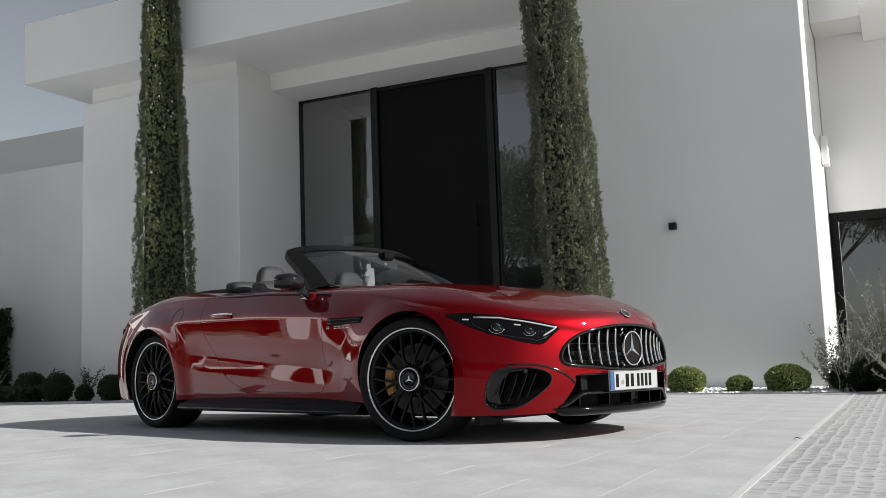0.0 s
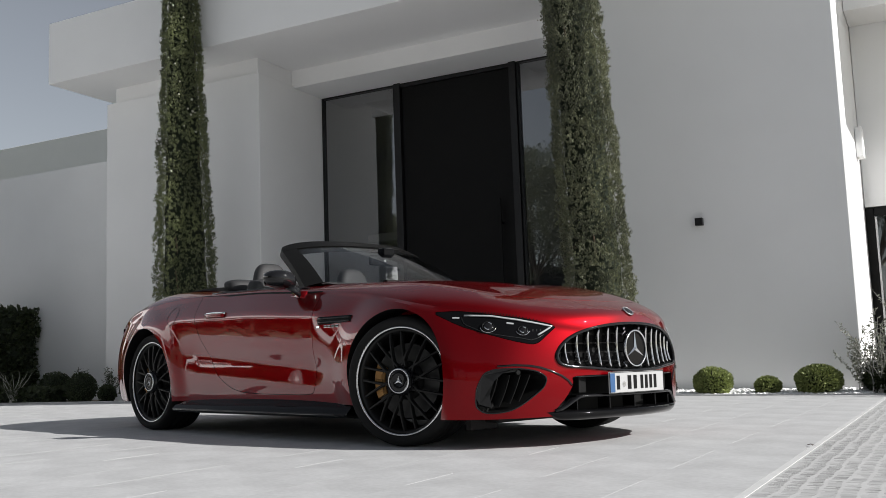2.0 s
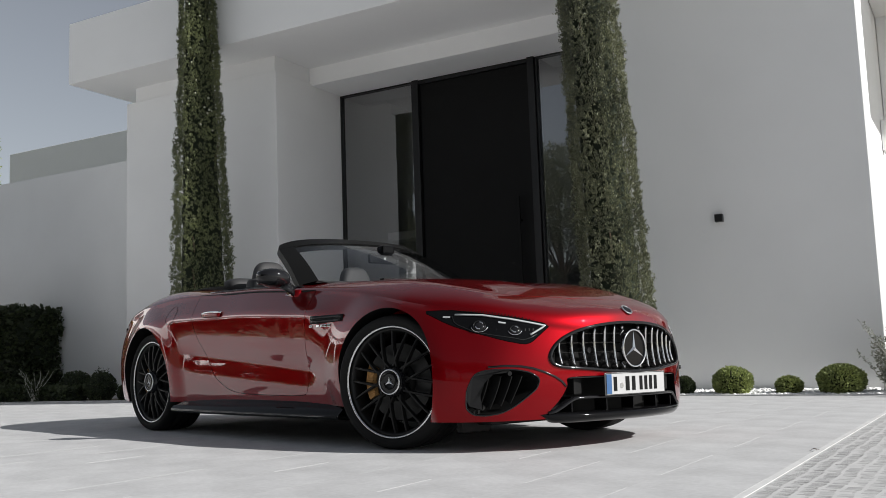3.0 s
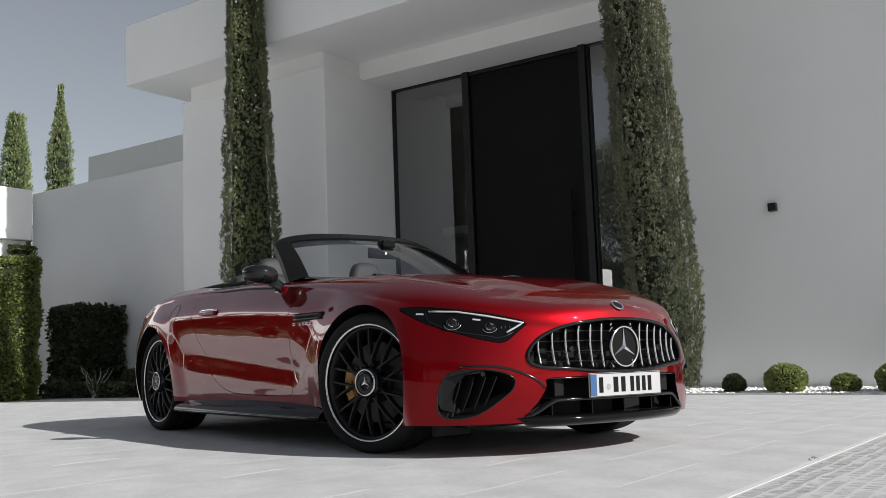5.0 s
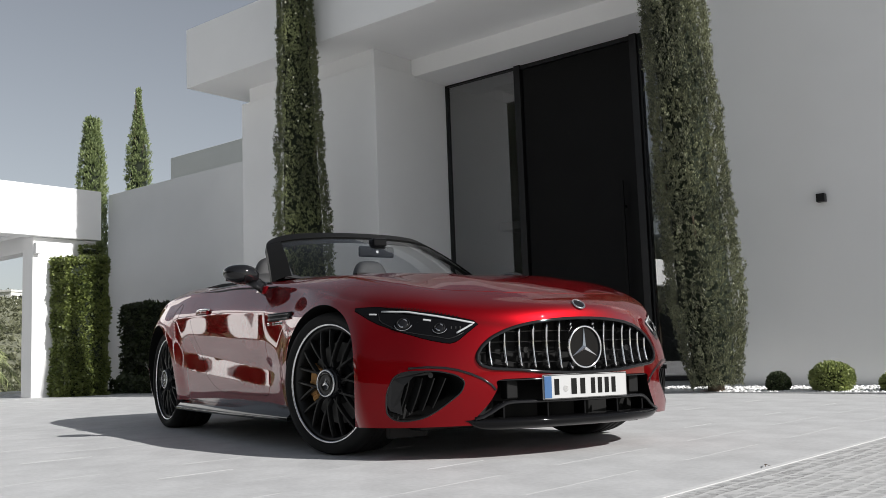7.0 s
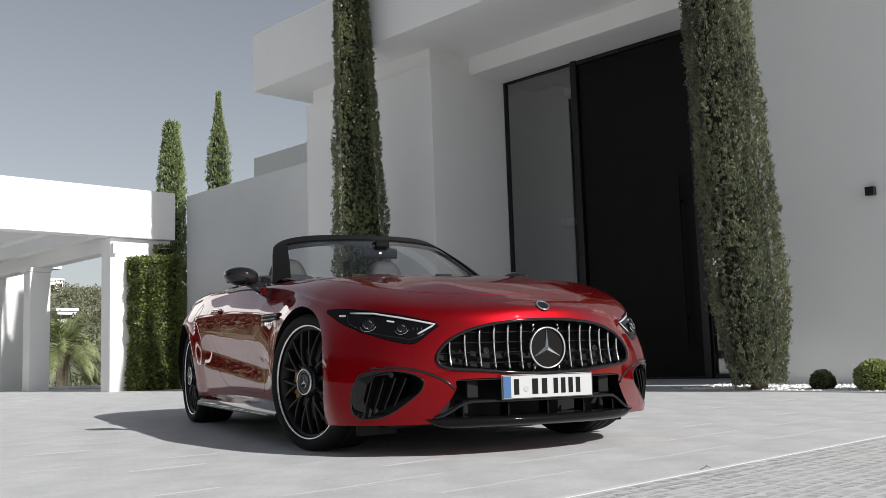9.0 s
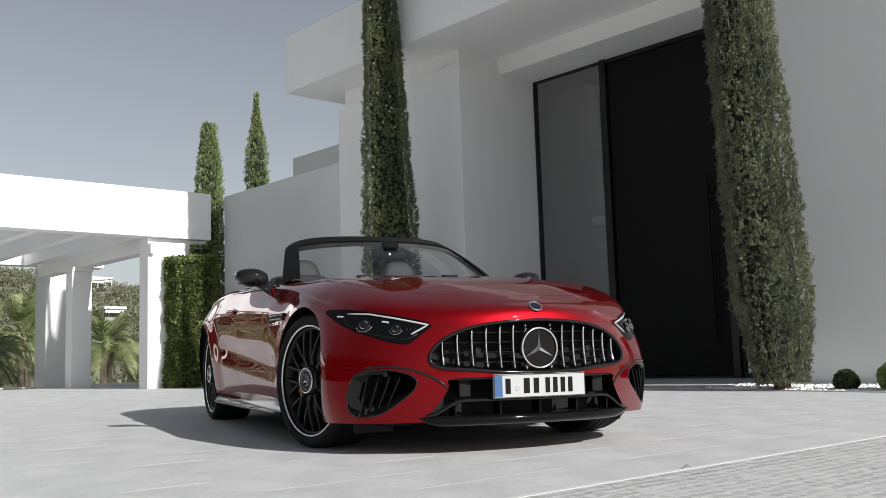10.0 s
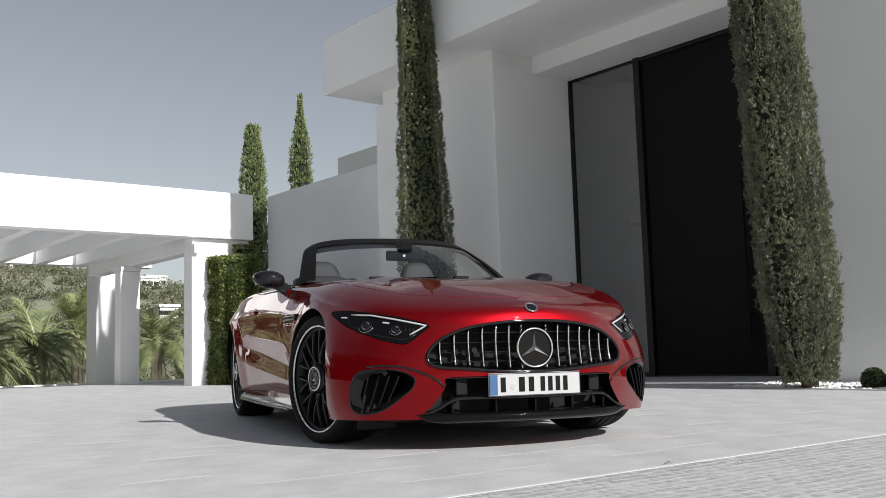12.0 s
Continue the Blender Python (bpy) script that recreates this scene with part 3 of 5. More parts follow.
# bushes on the far hill
rng = np.random.default_rng(11)
P, N = [], []
for i in range(1500):
    x = -rng.uniform(0, 1) ** 0.8 * 150 - 46
    y = rng.uniform(-0.35, 1.15) * -x * 0.62 + rng.uniform(-8, 8)
    s = rng.uniform(0.4, 1.7) * (0.7 + -x / 150)
    m = 120
    d = rng.normal(0, 1, (m, 3))
    d /= np.linalg.norm(d, axis=1, keepdims=True)
    d[:, 2] = np.abs(d[:, 2])
    P.append(np.array((x, y, land(x, y))) + d * s * rng.uniform(0.55, 1, (m, 1)) * [1, 1, 0.75])
    N.append(d)
bush = link("hillside_bushes", leaf_mesh("hillside_bushes", np.concatenate(P), np.concatenate(N), 0.34, rng, 1.4, 0.2, 1), M_hill)
tagged(bush, "olive-green bushes scattered over the far hillside", "bushes", kind="stuff")


def far_house(x, y, w, d, h, seed):
    t = thing("far_house", "small white house far off on the hillside", "house", pose(x, y, land(x, y) - 0.5, 0, 0, seed * 37 % 40 - 20), group="far houses")
    part("wall", box(-d / 2, d / 2, -w / 2, w / 2, 0, h, 0.05), M_far_white, t)
    part("roof", box(-d / 2 - 0.2, d / 2 + 0.2, -w / 2 - 0.2, w / 2 + 0.2, h + 0.01, h + 0.35, 0.05), M_far_white, t)
    for k in range(3):
        y0 = -w / 2 + (k + 0.5) * w / 3
        part("window", box(d / 2 - 0.1, d / 2 + 0.03, y0 - 0.5, y0 + 0.5, h * 0.4, h * 0.75), M_frame, t)
    return t


for i, (x, y, w, d, h) in enumerate(((-150, 70, 4, 4, 2.2), (-150, 57, 3.5, 3, 1.8), (-165, 64, 4, 4, 2.2), (-160, 36, 5, 4, 2.0), (-165, 27, 4, 4, 2.2), (-110, 44, 2.4, 2, 1.6))):
    far_house(x, y, w, d, h, i + 1)

# ---- the drive: slab of grout, tiles, kerb, setts ----
def strip(name, x0, x1, y0, y1, dz, mt, label, cat, thick=0.2):
    bm = bmesh.new()
    cx = sorted({x0, x1, *[c for c in (-4.0, 6.0) if x0 < c < x1]})
    cy = sorted({y0, y1, *[c for c in (-8.0, 8.0) if y0 < c < y1]})
    top = [[bm.verts.new((x, y, gz(x, y) + dz)) for y in cy] for x in cx]
    low = [[bm.verts.new((x, y, gz(x, y) + dz - thick)) for y in cy] for x in cx]
    nx, ny = len(cx), len(cy)
    for i in range(nx - 1):
        for j in range(ny - 1):
            bm.faces.new((top[i][j], top[i + 1][j], top[i + 1][j + 1], top[i][j + 1]))
            bm.faces.new((low[i][j + 1], low[i + 1][j + 1], low[i + 1][j], low[i][j]))
    rim = [(i, 0) for i in range(nx - 1)] + [(nx - 1, j) for j in range(ny - 1)] + [(i, ny - 1) for i in range(nx - 1, 0, -1)] + [(0, j) for j in range(ny - 1, 0, -1)]
    for p, q in zip(rim, rim[1:] + rim[:1]):
        bm.faces.new((top[p[0]][p[1]], low[p[0]][p[1]], low[q[0]][q[1]], top[q[0]][q[1]]))
    bmesh.ops.recalc_face_normals(bm, faces=bm.faces)
    return tagged(part(name, bm, mt), label, cat, kind="structure")


EDGE_X, KERB_Y = 1.70, 5.50
TW, TL = 0.385, 1.155
drive = strip("pavement", -19.0, EDGE_X, -22.0, KERB_Y, -0.0012, M_grout, "pale tiled drive with light grout joints", "drive")
setts = strip("road", EDGE_X + 0.0325, 22.0, -22.0, KERB_Y - 0.2, -0.0003, M_sand, "bed of pale sand between granite setts", "road")
bed = strip("gravel_bed", -18.0, 14.0, KERB_Y, 9.4, -0.03, M_soil, "soil bed under the pebbles", "bed")
strip("kerb_edge", EDGE_X + 0.0005, EDGE_X + 0.029, -14.0, KERB_Y - 0.02, 0.0012, M_kerb, "pale stone edging beside the setts", "kerb")
strip("kerb", -18.0, EDGE_X + 6, KERB_Y + 0.003, KERB_Y + 0.09, 0.012, M_kerb, "low pale kerb along the planting bed", "kerb")



# ---- the roadster ----
M_paint = mat("metallic_red_paint", (0.192, 0.002, 0.005), 0.43, 0.75, vary=0.03, scale=3, fine=900, bump=0.0, coat=1.0, spec=0.03)
M_paint.node_tree.nodes["Principled BSDF"].inputs["Coat IOR"].default_value = 2.4
M_paint.node_tree.nodes["Principled BSDF"].inputs["Specular Tint"].default_value = (0.55, 0.01, 0.02, 1)
paint_nodes = M_paint.node_tree.nodes
facing = paint_nodes.new("ShaderNodeLayerWeight")
facing.inputs["Blend"].default_value = 0.5
gloss_range = paint_nodes.new("ShaderNodeMapRange")
gloss_range.interpolation_type = "SMOOTHSTEP"
for key, val in (("From Min", 0.2), ("From Max", 0.60), ("To Min", 0.08), ("To Max", 1.0)):
    gloss_range.inputs[key].default_value = val
M_paint.node_tree.links.new(facing.outputs["Facing"], gloss_range.inputs["Value"])
M_paint.node_tree.links.new(gloss_range.outputs[0], paint_nodes["Principled BSDF"].inputs["Coat Weight"])
M_gloss = mat("gloss_black_trim", (0.008, 0.008, 0.009), 0.07, vary=0.1, bump=0.0, spec=0.35)
M_spoke = mat("black_alloy", (0.010, 0.010, 0.010), 0.38, vary=0.1, bump=0.0, spec=0.25)
M_pillar = mat("black_pillar_cover", (0.008, 0.008, 0.008), 0.38, vary=0.1, bump=0.0, spec=0.03)
M_satin = mat("satin_black_plastic", (0.007, 0.007, 0.007), 0.55, spec=0.15, vary=0.15, fine=250, bump=0.05, dist=0.001)
M_carbon = mat("dark_carbon_trim", (0.008, 0.008, 0.0085), 0.3, 0.0, vary=0.4, scale=60, fine=400, bump=0.03, coat=0.3, spec=0.2)
M_chrome = mat("polished_chrome", (0.80, 0.80, 0.81), 0.10, 1.0, vary=0.02, bump=0.0)
M_alu = mat("turned_aluminium_lip", (0.72, 0.72, 0.73), 0.25, 1.0, vary=0.05, fine=300, bump=0.02)
M_rubber = mat("tyre_rubber", (0.011, 0.011, 0.011), 0.75, spec=0.2, vary=0.2, fine=120, bump=0.1)
M_disc = mat("steel_brake_disc", (0.05, 0.05, 0.05), 0.4, 0.9, vary=0.15, fine=200, bump=0.03)
M_bronze = mat("bronze_caliper_paint", (0.42, 0.22, 0.07), 0.4, 0.35, vary=0.1, bump=0.02)
M_leather = mat("dark_grey_leather", (0.030, 0.030, 0.031), 0.62, spec=0.3, vary=0.15, scale=20, fine=350, bump=0.12, dist=0.002)
M_plate = mat("white_plate", (0.40, 0.40, 0.40), 0.35, vary=0.02, bump=0.0)
M_blue = mat("blue_plate_band", (0.03, 0.09, 0.21), 0.4, vary=0.03, bump=0.0)
M_ink = mat("black_plate_ink", (0.008, 0.008, 0.008), 0.6, vary=0.05, bump=0.0, spec=0.08)
M_led = mat("clear_light_guide", (0.42, 0.43, 0.44), 0.15, vary=0.02, bump=0.0, coat=0.5)
M_deep = mat("deep_black_gloss", (0.004, 0.004, 0.0045), 0.06, vary=0.1, bump=0.0, spec=0.14)
M_screen = glass("windscreen_glass", (0.80, 0.82, 0.83), 0.0, 1.2)


def ip(x, table):
    """Smooth monotone interpolation through (x, value) pairs."""
    X = np.array([a for a, _ in table], float)
    V = np.array([b for _, b in table], float)
    h = np.diff(X)
    d = np.diff(V) / h
    m = np.zeros_like(V)
    for i in range(1, len(X) - 1):
        if d[i - 1] * d[i] > 0:
            w1, w2 = 2 * h[i] + h[i - 1], h[i] + 2 * h[i - 1]
            m[i] = (w1 + w2) / (w1 / d[i - 1] + w2 / d[i])
    m[0], m[-1] = d[0], d[-1]
    x = min(max(x, X[0]), X[-1])
    i = min(int(np.searchsorted(X, x, side="right") - 1), len(h) - 1)
    t = (x - X[i]) / h[i]
    return float((2 * t**3 - 3 * t**2 + 1) * V[i] + (t**3 - 2 * t**2 + t) * h[i] * m[i] + (-2 * t**3 + 3 * t**2) * V[i + 1] + (t**3 - t**2) * h[i] * m[i + 1])


WHEEL_R, AXLE_R, TRACK = 0.345, -2.70, 0.755
T_WIDE = [(-3.715, 0.45), (-3.68, 0.57), (-3.57, 0.71), (-3.4, 0.81), (-3.1, 0.895), (-2.7, 0.945), (-2.2, 0.935), (-1.6, 0.922), (-0.9, 0.922), (-0.4, 0.938), (0.0, 0.952), (0.25, 0.930), (0.45, 0.868), (0.60, 0.775), (0.72, 0.640), (0.80, 0.490), (0.85, 0.335), (0.875, 0.20), (0.89, 0.03)]
T_TOP = [(-3.715, 0.80), (-3.66, 0.86), (-3.48, 0.905), (-3.1, 0.955), (-2.6, 0.99), (-2.1, 0.985), (-0.75, 0.948), (-0.5, 0.932), (-0.18, 0.905), (0.2, 0.868), (0.438, 0.830), (0.6, 0.785), (0.74, 0.735), (0.82, 0.700), (0.86, 0.665), (0.88, 0.60), (0.89, 0.50)]
T_SHO = [(-3.715, 0.62), (-3.48, 0.73), (-3.1, 0.815), (-2.7, 0.872), (-2.2, 0.905), (-1.5, 0.900), (-0.9, 0.868), (-0.5, 0.835), (-0.1, 0.780), (0.2, 0.718), (0.4, 0.675), (0.6, 0.635), (0.74, 0.600), (0.85, 0.56), (0.89, 0.46)]
T_BOT = [(-3.715, 0.36), (-3.57, 0.24), (-3.2, 0.20), (-2.4, 0.212), (-0.45, 0.215), (-0.2, 0.20), (0.3, 0.150), (0.45, 0.150), (0.7, 0.155), (0.80, 0.160), (0.85, 0.172), (0.875, 0.20), (0.885, 0.27), (0.89, 0.38)]


def sect(x, s):
    """A point of the right half of the body's section at x; s runs from 0 (sill) by 0.55 (shoulder) to 1 (centre line)."""
    w, zt, zs, zb = ip(x, T_WIDE), ip(x, T_TOP), ip(x, T_SHO), ip(x, T_BOT)
    ws = w * (0.915 - 0.06 * max(0, min(1, (x - 0.1) / 0.6)))
    if s <= 0.55:
        q = s / 0.55
        z = zb + (zs - zb) * q
        mid = max(0, min(1, (x + 3.0) / 0.7, (-0.25 - x) / 0.5))
        mid = mid * mid * (3 - 2 * mid)
        hinge = (math.hypot(q - 0.81, 0.022) + q - 0.81) / 0.384
        tuck = 0.055 + 0.05 * max(0, min(1, (x - 0.2) / 0.2))
        corner = max(0, min(1, (x - 0.22) / 0.2, (0.84 - x) / 0.2))
        corner = corner * corner * (3 - 2 * corner)
        tuck -= 0.055 * corner
        w += 0.026 * corner * (1 - 0.35 * q**2)
        y = w - tuck * (1 - q) ** 3 * w / 0.9 - (w - ws) * (mid * hinge + (1 - mid) * q**3.2)
        if -2.32 < x < -0.50:
            k = min(1, (x + 2.32) / 0.35, (-0.50 - x) / 0.25)
            k = k * k * (3 - 2 * k)
            u = z - (0.504 - 0.081 * (x + 1.9))
            y -= 0.024 * k * (math.exp(-((u / 0.085) ** 2)) if u > 0 else max(0.0, 1 + u / 0.107))
        for ax in (0.0, AXLE_R):
            r = math.hypot(x - ax, z - WHEEL_R)
            if r < 0.56:
                k = min(1.0, max(0.0, 1 - (r - 0.38) / 0.18))
                y += (0.022 if ax == 0 else 0.03) * k * k * (3 - 2 * k)
    else:
        u = (s - 0.55) / 0.45
        a = u * math.pi / 2
        y = ws * math.cos(a) ** 0.85 if u < 1 else 0.0
        z = zs + (zt - zs) * math.sin(a) ** 0.9
        crest = math.exp(-(((x + 0.02) / 0.48) ** 2)) * 0.024 + math.exp(-(((x - AXLE_R) / 0.55) ** 2)) * 0.035
        z += crest * math.exp(-(((y - 0.70) / 0.13) ** 2))
        dome = max(0, min(1, (0.72 - x) / 0.5)) * max(0, min(1, (x + 0.9) / 0.2))
        z += dome * (0.011 * math.exp(-(((y - 0.30) / 0.08) ** 2)) - 0.010 * math.exp(-(((y - 0.52) / 0.07) ** 2)))
    return Vector((x, -y, z))


def body_solid():
    xs = [-3.715, -3.708, -3.696] + list(np.arange(-3.68, 0.40, 0.024)) + list(np.arange(0.40, 0.76, 0.014)) + list(0.76 + 0.13 * np.sin(np.linspace(0, math.pi / 2, 30)))
    ss = list(np.linspace(0, 0.55, 34)) + list(np.linspace(0.55, 1.0, 32))[1:]
    bm = bmesh.new()
    rows = []
    for x in xs:
        half = [sect(x, s) for s in ss]
        right = [bm.verts.new(p) for p in half]
        left = [bm.verts.new((p.x, -p.y, p.z)) for p in half[:-1]][::-1]
        rows.append(right + left)
    n = len(rows[0])
    for a, b in zip(rows, rows[1:]):
        for i in range(n - 1):
            bm.faces.new((a[i], a[i + 1], b[i + 1], b[i]))
        bm.faces.new((a[n - 1], a[0], b[0], b[n - 1]))
    bm.faces.new(rows[0][::-1])
    bm.faces.new(rows[-1])
    bmesh.ops.recalc_face_normals(bm, faces=bm.faces)
    return bm


def prism(outline, depth):
    """A solid from a ring of points, pushed by the vector depth."""
    bm = bmesh.new()
    a = [bm.verts.new(p) for p in outline]
    b = [bm.verts.new(Vector(p) + Vector(depth)) for p in outline]
    n = len(a)
    bm.faces.new(a)
    bm.faces.new(b[::-1])
    for i in range(n):
        bm.faces.new((a[i], b[i], b[(i + 1) % n], a[(i + 1) % n]))
    bmesh.ops.recalc_face_normals(bm, faces=bm.faces)
    return bm


def to_mesh(bm, mt, name="tool"):
    me = bpy.data.meshes.new(name)
    bm.to_mesh(me)
    bm.free()
    me.materials.append(mt)
    return me


def carve(me, tools, op="DIFFERENCE"):
    """The mesh me with the solid meshes tools taken off it (or its common part with them)."""
    ob = new("work", me)
    obs = [ob]
    for t in tools:
        to = new("tool", t)
        obs.append(to)
        md = ob.modifiers.new("cut", "BOOLEAN")
        md.operation, md.object, md.solver = op, to, "EXACT"
        md.material_mode = "TRANSFER"
    dg = bpy.context.evaluated_depsgraph_get()
    dg.update()
    out = bpy.data.meshes.new_from_object(ob.evaluated_get(dg))
    for o in obs:
        bpy.data.objects.remove(o)
    return out


def smooth(me, deg=28):
    me.polygons.foreach_set("use_smooth", [True] * len(me.polygons))
    me.set_sharp_from_angle(angle=radians(deg))
    return me


def ring_xz(cx, cz, r, y, n=64):
    return [(cx + r * math.cos(2 * math.pi * i / n), y, cz + r * math.sin(2 * math.pi * i / n)) for i in range(n)]


def rounded(points, k=5):
    """A closed outline through points, rounded by repeated corner cutting."""
    p = [Vector(q) for q in points]
    for _ in range(k):
        p = [c for a, b in zip(p, p[1:] + p[:1]) for c in (a.lerp(b, 0.2), a.lerp(b, 0.8))]
        if len(p) > 90:
            break
    return p


def mirror(points):
    return [(x, -y, z) for x, y, z in points][::-1]


# outlines, in the front view (y, z) or the side view (x, z)
GRILLE = [(0.0, 0.615), (0.14, 0.611), (0.266, 0.598), (0.35, 0.580), (0.403, 0.561), (0.455, 0.535), (0.496, 0.500), (0.516, 0.470), (0.521, 0.445), (0.508, 0.420), (0.475, 0.407), (0.441, 0.402), (0.343, 0.396), (0.2, 0.381), (0.07, 0.376)]


def grille_outline(grow=0.0):
    half = GRILLE + [(0.0, 0.376)]
    ring = rounded([(1.2, y, z) for y, z in half] + [(1.2, -y, z) for y, z in GRILLE[:0:-1]], 2)
    return [(p.x, p.y * (1 + grow / 0.515), 0.492 + (p.z - 0.492) * (1 + grow / 0.118)) for p in ring]


INTAKE = [(-0.84, 0.245), (-0.842, 0.305), (-0.82, 0.378), (-0.782, 0.398), (-0.684, 0.398), (-0.614, 0.38), (-0.576, 0.35), (-0.59, 0.304), (-0.634, 0.264), (-0.688, 0.218), (-0.729, 0.192), (-0.779, 0.179), (-0.812, 0.184), (-0.834, 0.21)]
LOWER = [(-0.545, 0.172), (-0.523, 0.200), (-0.476, 0.255), (-0.443, 0.315), (-0.452, 0.348), (-0.40, 0.356), (0.40, 0.356), (0.452, 0.348), (0.443, 0.315), (0.476, 0.255), (0.523, 0.200), (0.545, 0.172), (0.40, 0.164), (-0.40, 0.164)]
HEAD_N = Vector((0.62, -0.62, 0.48)).normalized()
HEAD = [(0.235, -0.872, 0.694), (0.365, -0.803, 0.697), (0.46, -0.760, 0.684), (0.552, -0.704, 0.666), (0.664, -0.607, 0.643), (0.760, -0.490, 0.607), (0.741, -0.540, 0.564), (0.722, -0.590, 0.520), (0.701, -0.623, 0.510), (0.634, -0.695, 0.529), (0.52, -0.772, 0.569), (0.393, -0.831, 0.615)]
DOOR = [(-0.705, 1.2), (-0.705, 0.62), (-0.715, 0.34), (-0.745, 0.275), (-0.82, 0.262), (-1.45, 0.268), (-1.62, 0.295), (-1.76, 0.37), (-1.87, 0.50), (-1.95, 0.62), (-2.02, 0.74), (-2.05, 0.86), (-2.06, 1.2)]
HOOD = [(-0.60, -0.76), (-0.30, -0.765), (0.0, -0.745), (0.25, -0.70), (0.45, -0.60), (0.60, -0.45), (0.69, -0.28), (0.72, -0.10), (0.725, 0.0)]
COCKPIT = [(-0.62, 0.0), (-0.66, 0.35), (-0.78, 0.66), (-0.90, 0.765), (-1.4, 0.775), (-1.95, 0.745), (-2.12, 0.68), (-2.18, 0.4), (-2.18, 0.0)]


def shrink(pts, d):
    """A flat outline drawn in towards its middle by about d."""
    c = sum((Vector(p) for p in pts), Vector((0, 0, 0))) / len(pts)
    out = []
    n = len(pts)
    for i in range(n):
        a, b, q = Vector(pts[i - 1]), Vector(pts[(i + 1) % n]), Vector(pts[i])
        e = (b - a).normalized()
        inward = (c - q)
        inward -= e * inward.dot(e)
        out.append(q + inward.normalized() * d if inward.length > 1e-6 else q)
    return out


car = thing("sports_car", "open red two-seat roadster with black wheels parked on the drive", "car")
solid = to_mesh(body_solid(), M_paint, "solid")

door_o = rounded([(x, -1.2, z) for x, z in DOOR], 2)
door_tools = {1: door_o, -1: [Vector((p.x, -p.y, p.z)) for p in door_o][::-1]}
hood_full = [(x, y, 1.3) for x, y in HOOD] + [(x, -y, 1.3) for x, y in HOOD[-2::-1]]
hood_o = rounded(hood_full, 2)
cock_full = rounded([(x, -y, 1.4) for x, y in COCKPIT] + [(x, y, 1.4) for x, y in COCKPIT[-2:0:-1]], 2)
head_n = {1: HEAD_N, -1: Vector((HEAD_N.x, -HEAD_N.y, HEAD_N.z))}
head_p = {1: rounded(HEAD, 1), -1: rounded(mirror(HEAD), 1)}

tools = []
for ax in (0.0, AXLE_R):
    r = 0.372 if ax == 0 else 0.378
    for sg in (-1, 1):
        tools.append(to_mesh(prism(ring_xz(ax, WHEEL_R + 0.008, r, sg * 1.2), (0, -sg * 0.72, 0)), M_satin))
tools.append(to_mesh(prism(cock_full, (0, 0, -1.02)), M_satin))
tools.append(to_mesh(prism(grille_outline(), (-0.52, 0, 0)), M_satin))
tools.append(to_mesh(prism(rounded([(1.2, y, z) for y, z in LOWER], 2), (-0.50, 0, 0)), M_satin))
for sg in (1, -1):
    tools.append(to_mesh(prism(rounded([(1.2, sg * y, z) for y, z in INTAKE], 2), (-0.72, 0, 0)), M_satin))
    n = head_n[sg]
    tools.append(to_mesh(prism([p + n * 0.15 for p in head_p[sg]], -n * 0.24), M_satin))
    tools.append(to_mesh(prism(door_tools[sg], (0, sg * 0.36, 0)), M_satin))
tools.append(to_mesh(prism(hood_o, (0, 0, -0.62)), M_satin))
body_me = smooth(carve(solid, tools))
body_me.name = "body"
body = link("body", body_me, None, car)

# panels let back into their openings, with a narrow joint
hood_tool = to_mesh(prism(shrink(hood_o, 0.0055), (0, 0, -0.60)), M_paint)
link("bonnet", smooth(carve(solid, [hood_tool], "INTERSECT")), None, car, "long red bonnet with two shallow ridges")
cock_tool = to_mesh(prism(cock_full, (0, 0, -1.02)), M_satin)
doors = {}
for sg in (1, -1):
    dt = to_mesh(prism(shrink(door_tools[sg], 0.0035), (0, sg * 0.355, 0)), M_paint)
    dm = carve(solid, [dt], "INTERSECT")
    doors[sg] = link("door", smooth(carve(dm, [cock_tool])), None, car, "red car door with flush handle")
lamps = {}
for sg in (1, -1):
    n = head_n[sg]
    lt = to_mesh(prism([p + n * 0.15 for p in shrink(head_p[sg], 0.003)], -n * 0.235), M_deep)
    lm = carve(solid, [lt], "INTERSECT")
    lm.materials.clear()
    lm.materials.append(M_deep)
    lamps[sg] = link("headlight", smooth(lm), None, car, "dark swept headlight with bright light strip")

# height of the outer skin, for things that sit on it
from mathutils.bvhtree import BVHTree
skin_bm = bmesh.new()
skin_bm.from_mesh(solid)
skin = BVHTree.FromBMesh(skin_bm)


def on_skin(p, d, lift=0.0):
    """The skin's point seen from p along d, lifted along its normal."""
    hit, nor, _, _ = skin.ray_cast(Vector(p), Vector(d).normalized())
    if hit is None:
        hit, nor, _, _ = skin.find_nearest(Vector(p))
    return hit + nor * lift


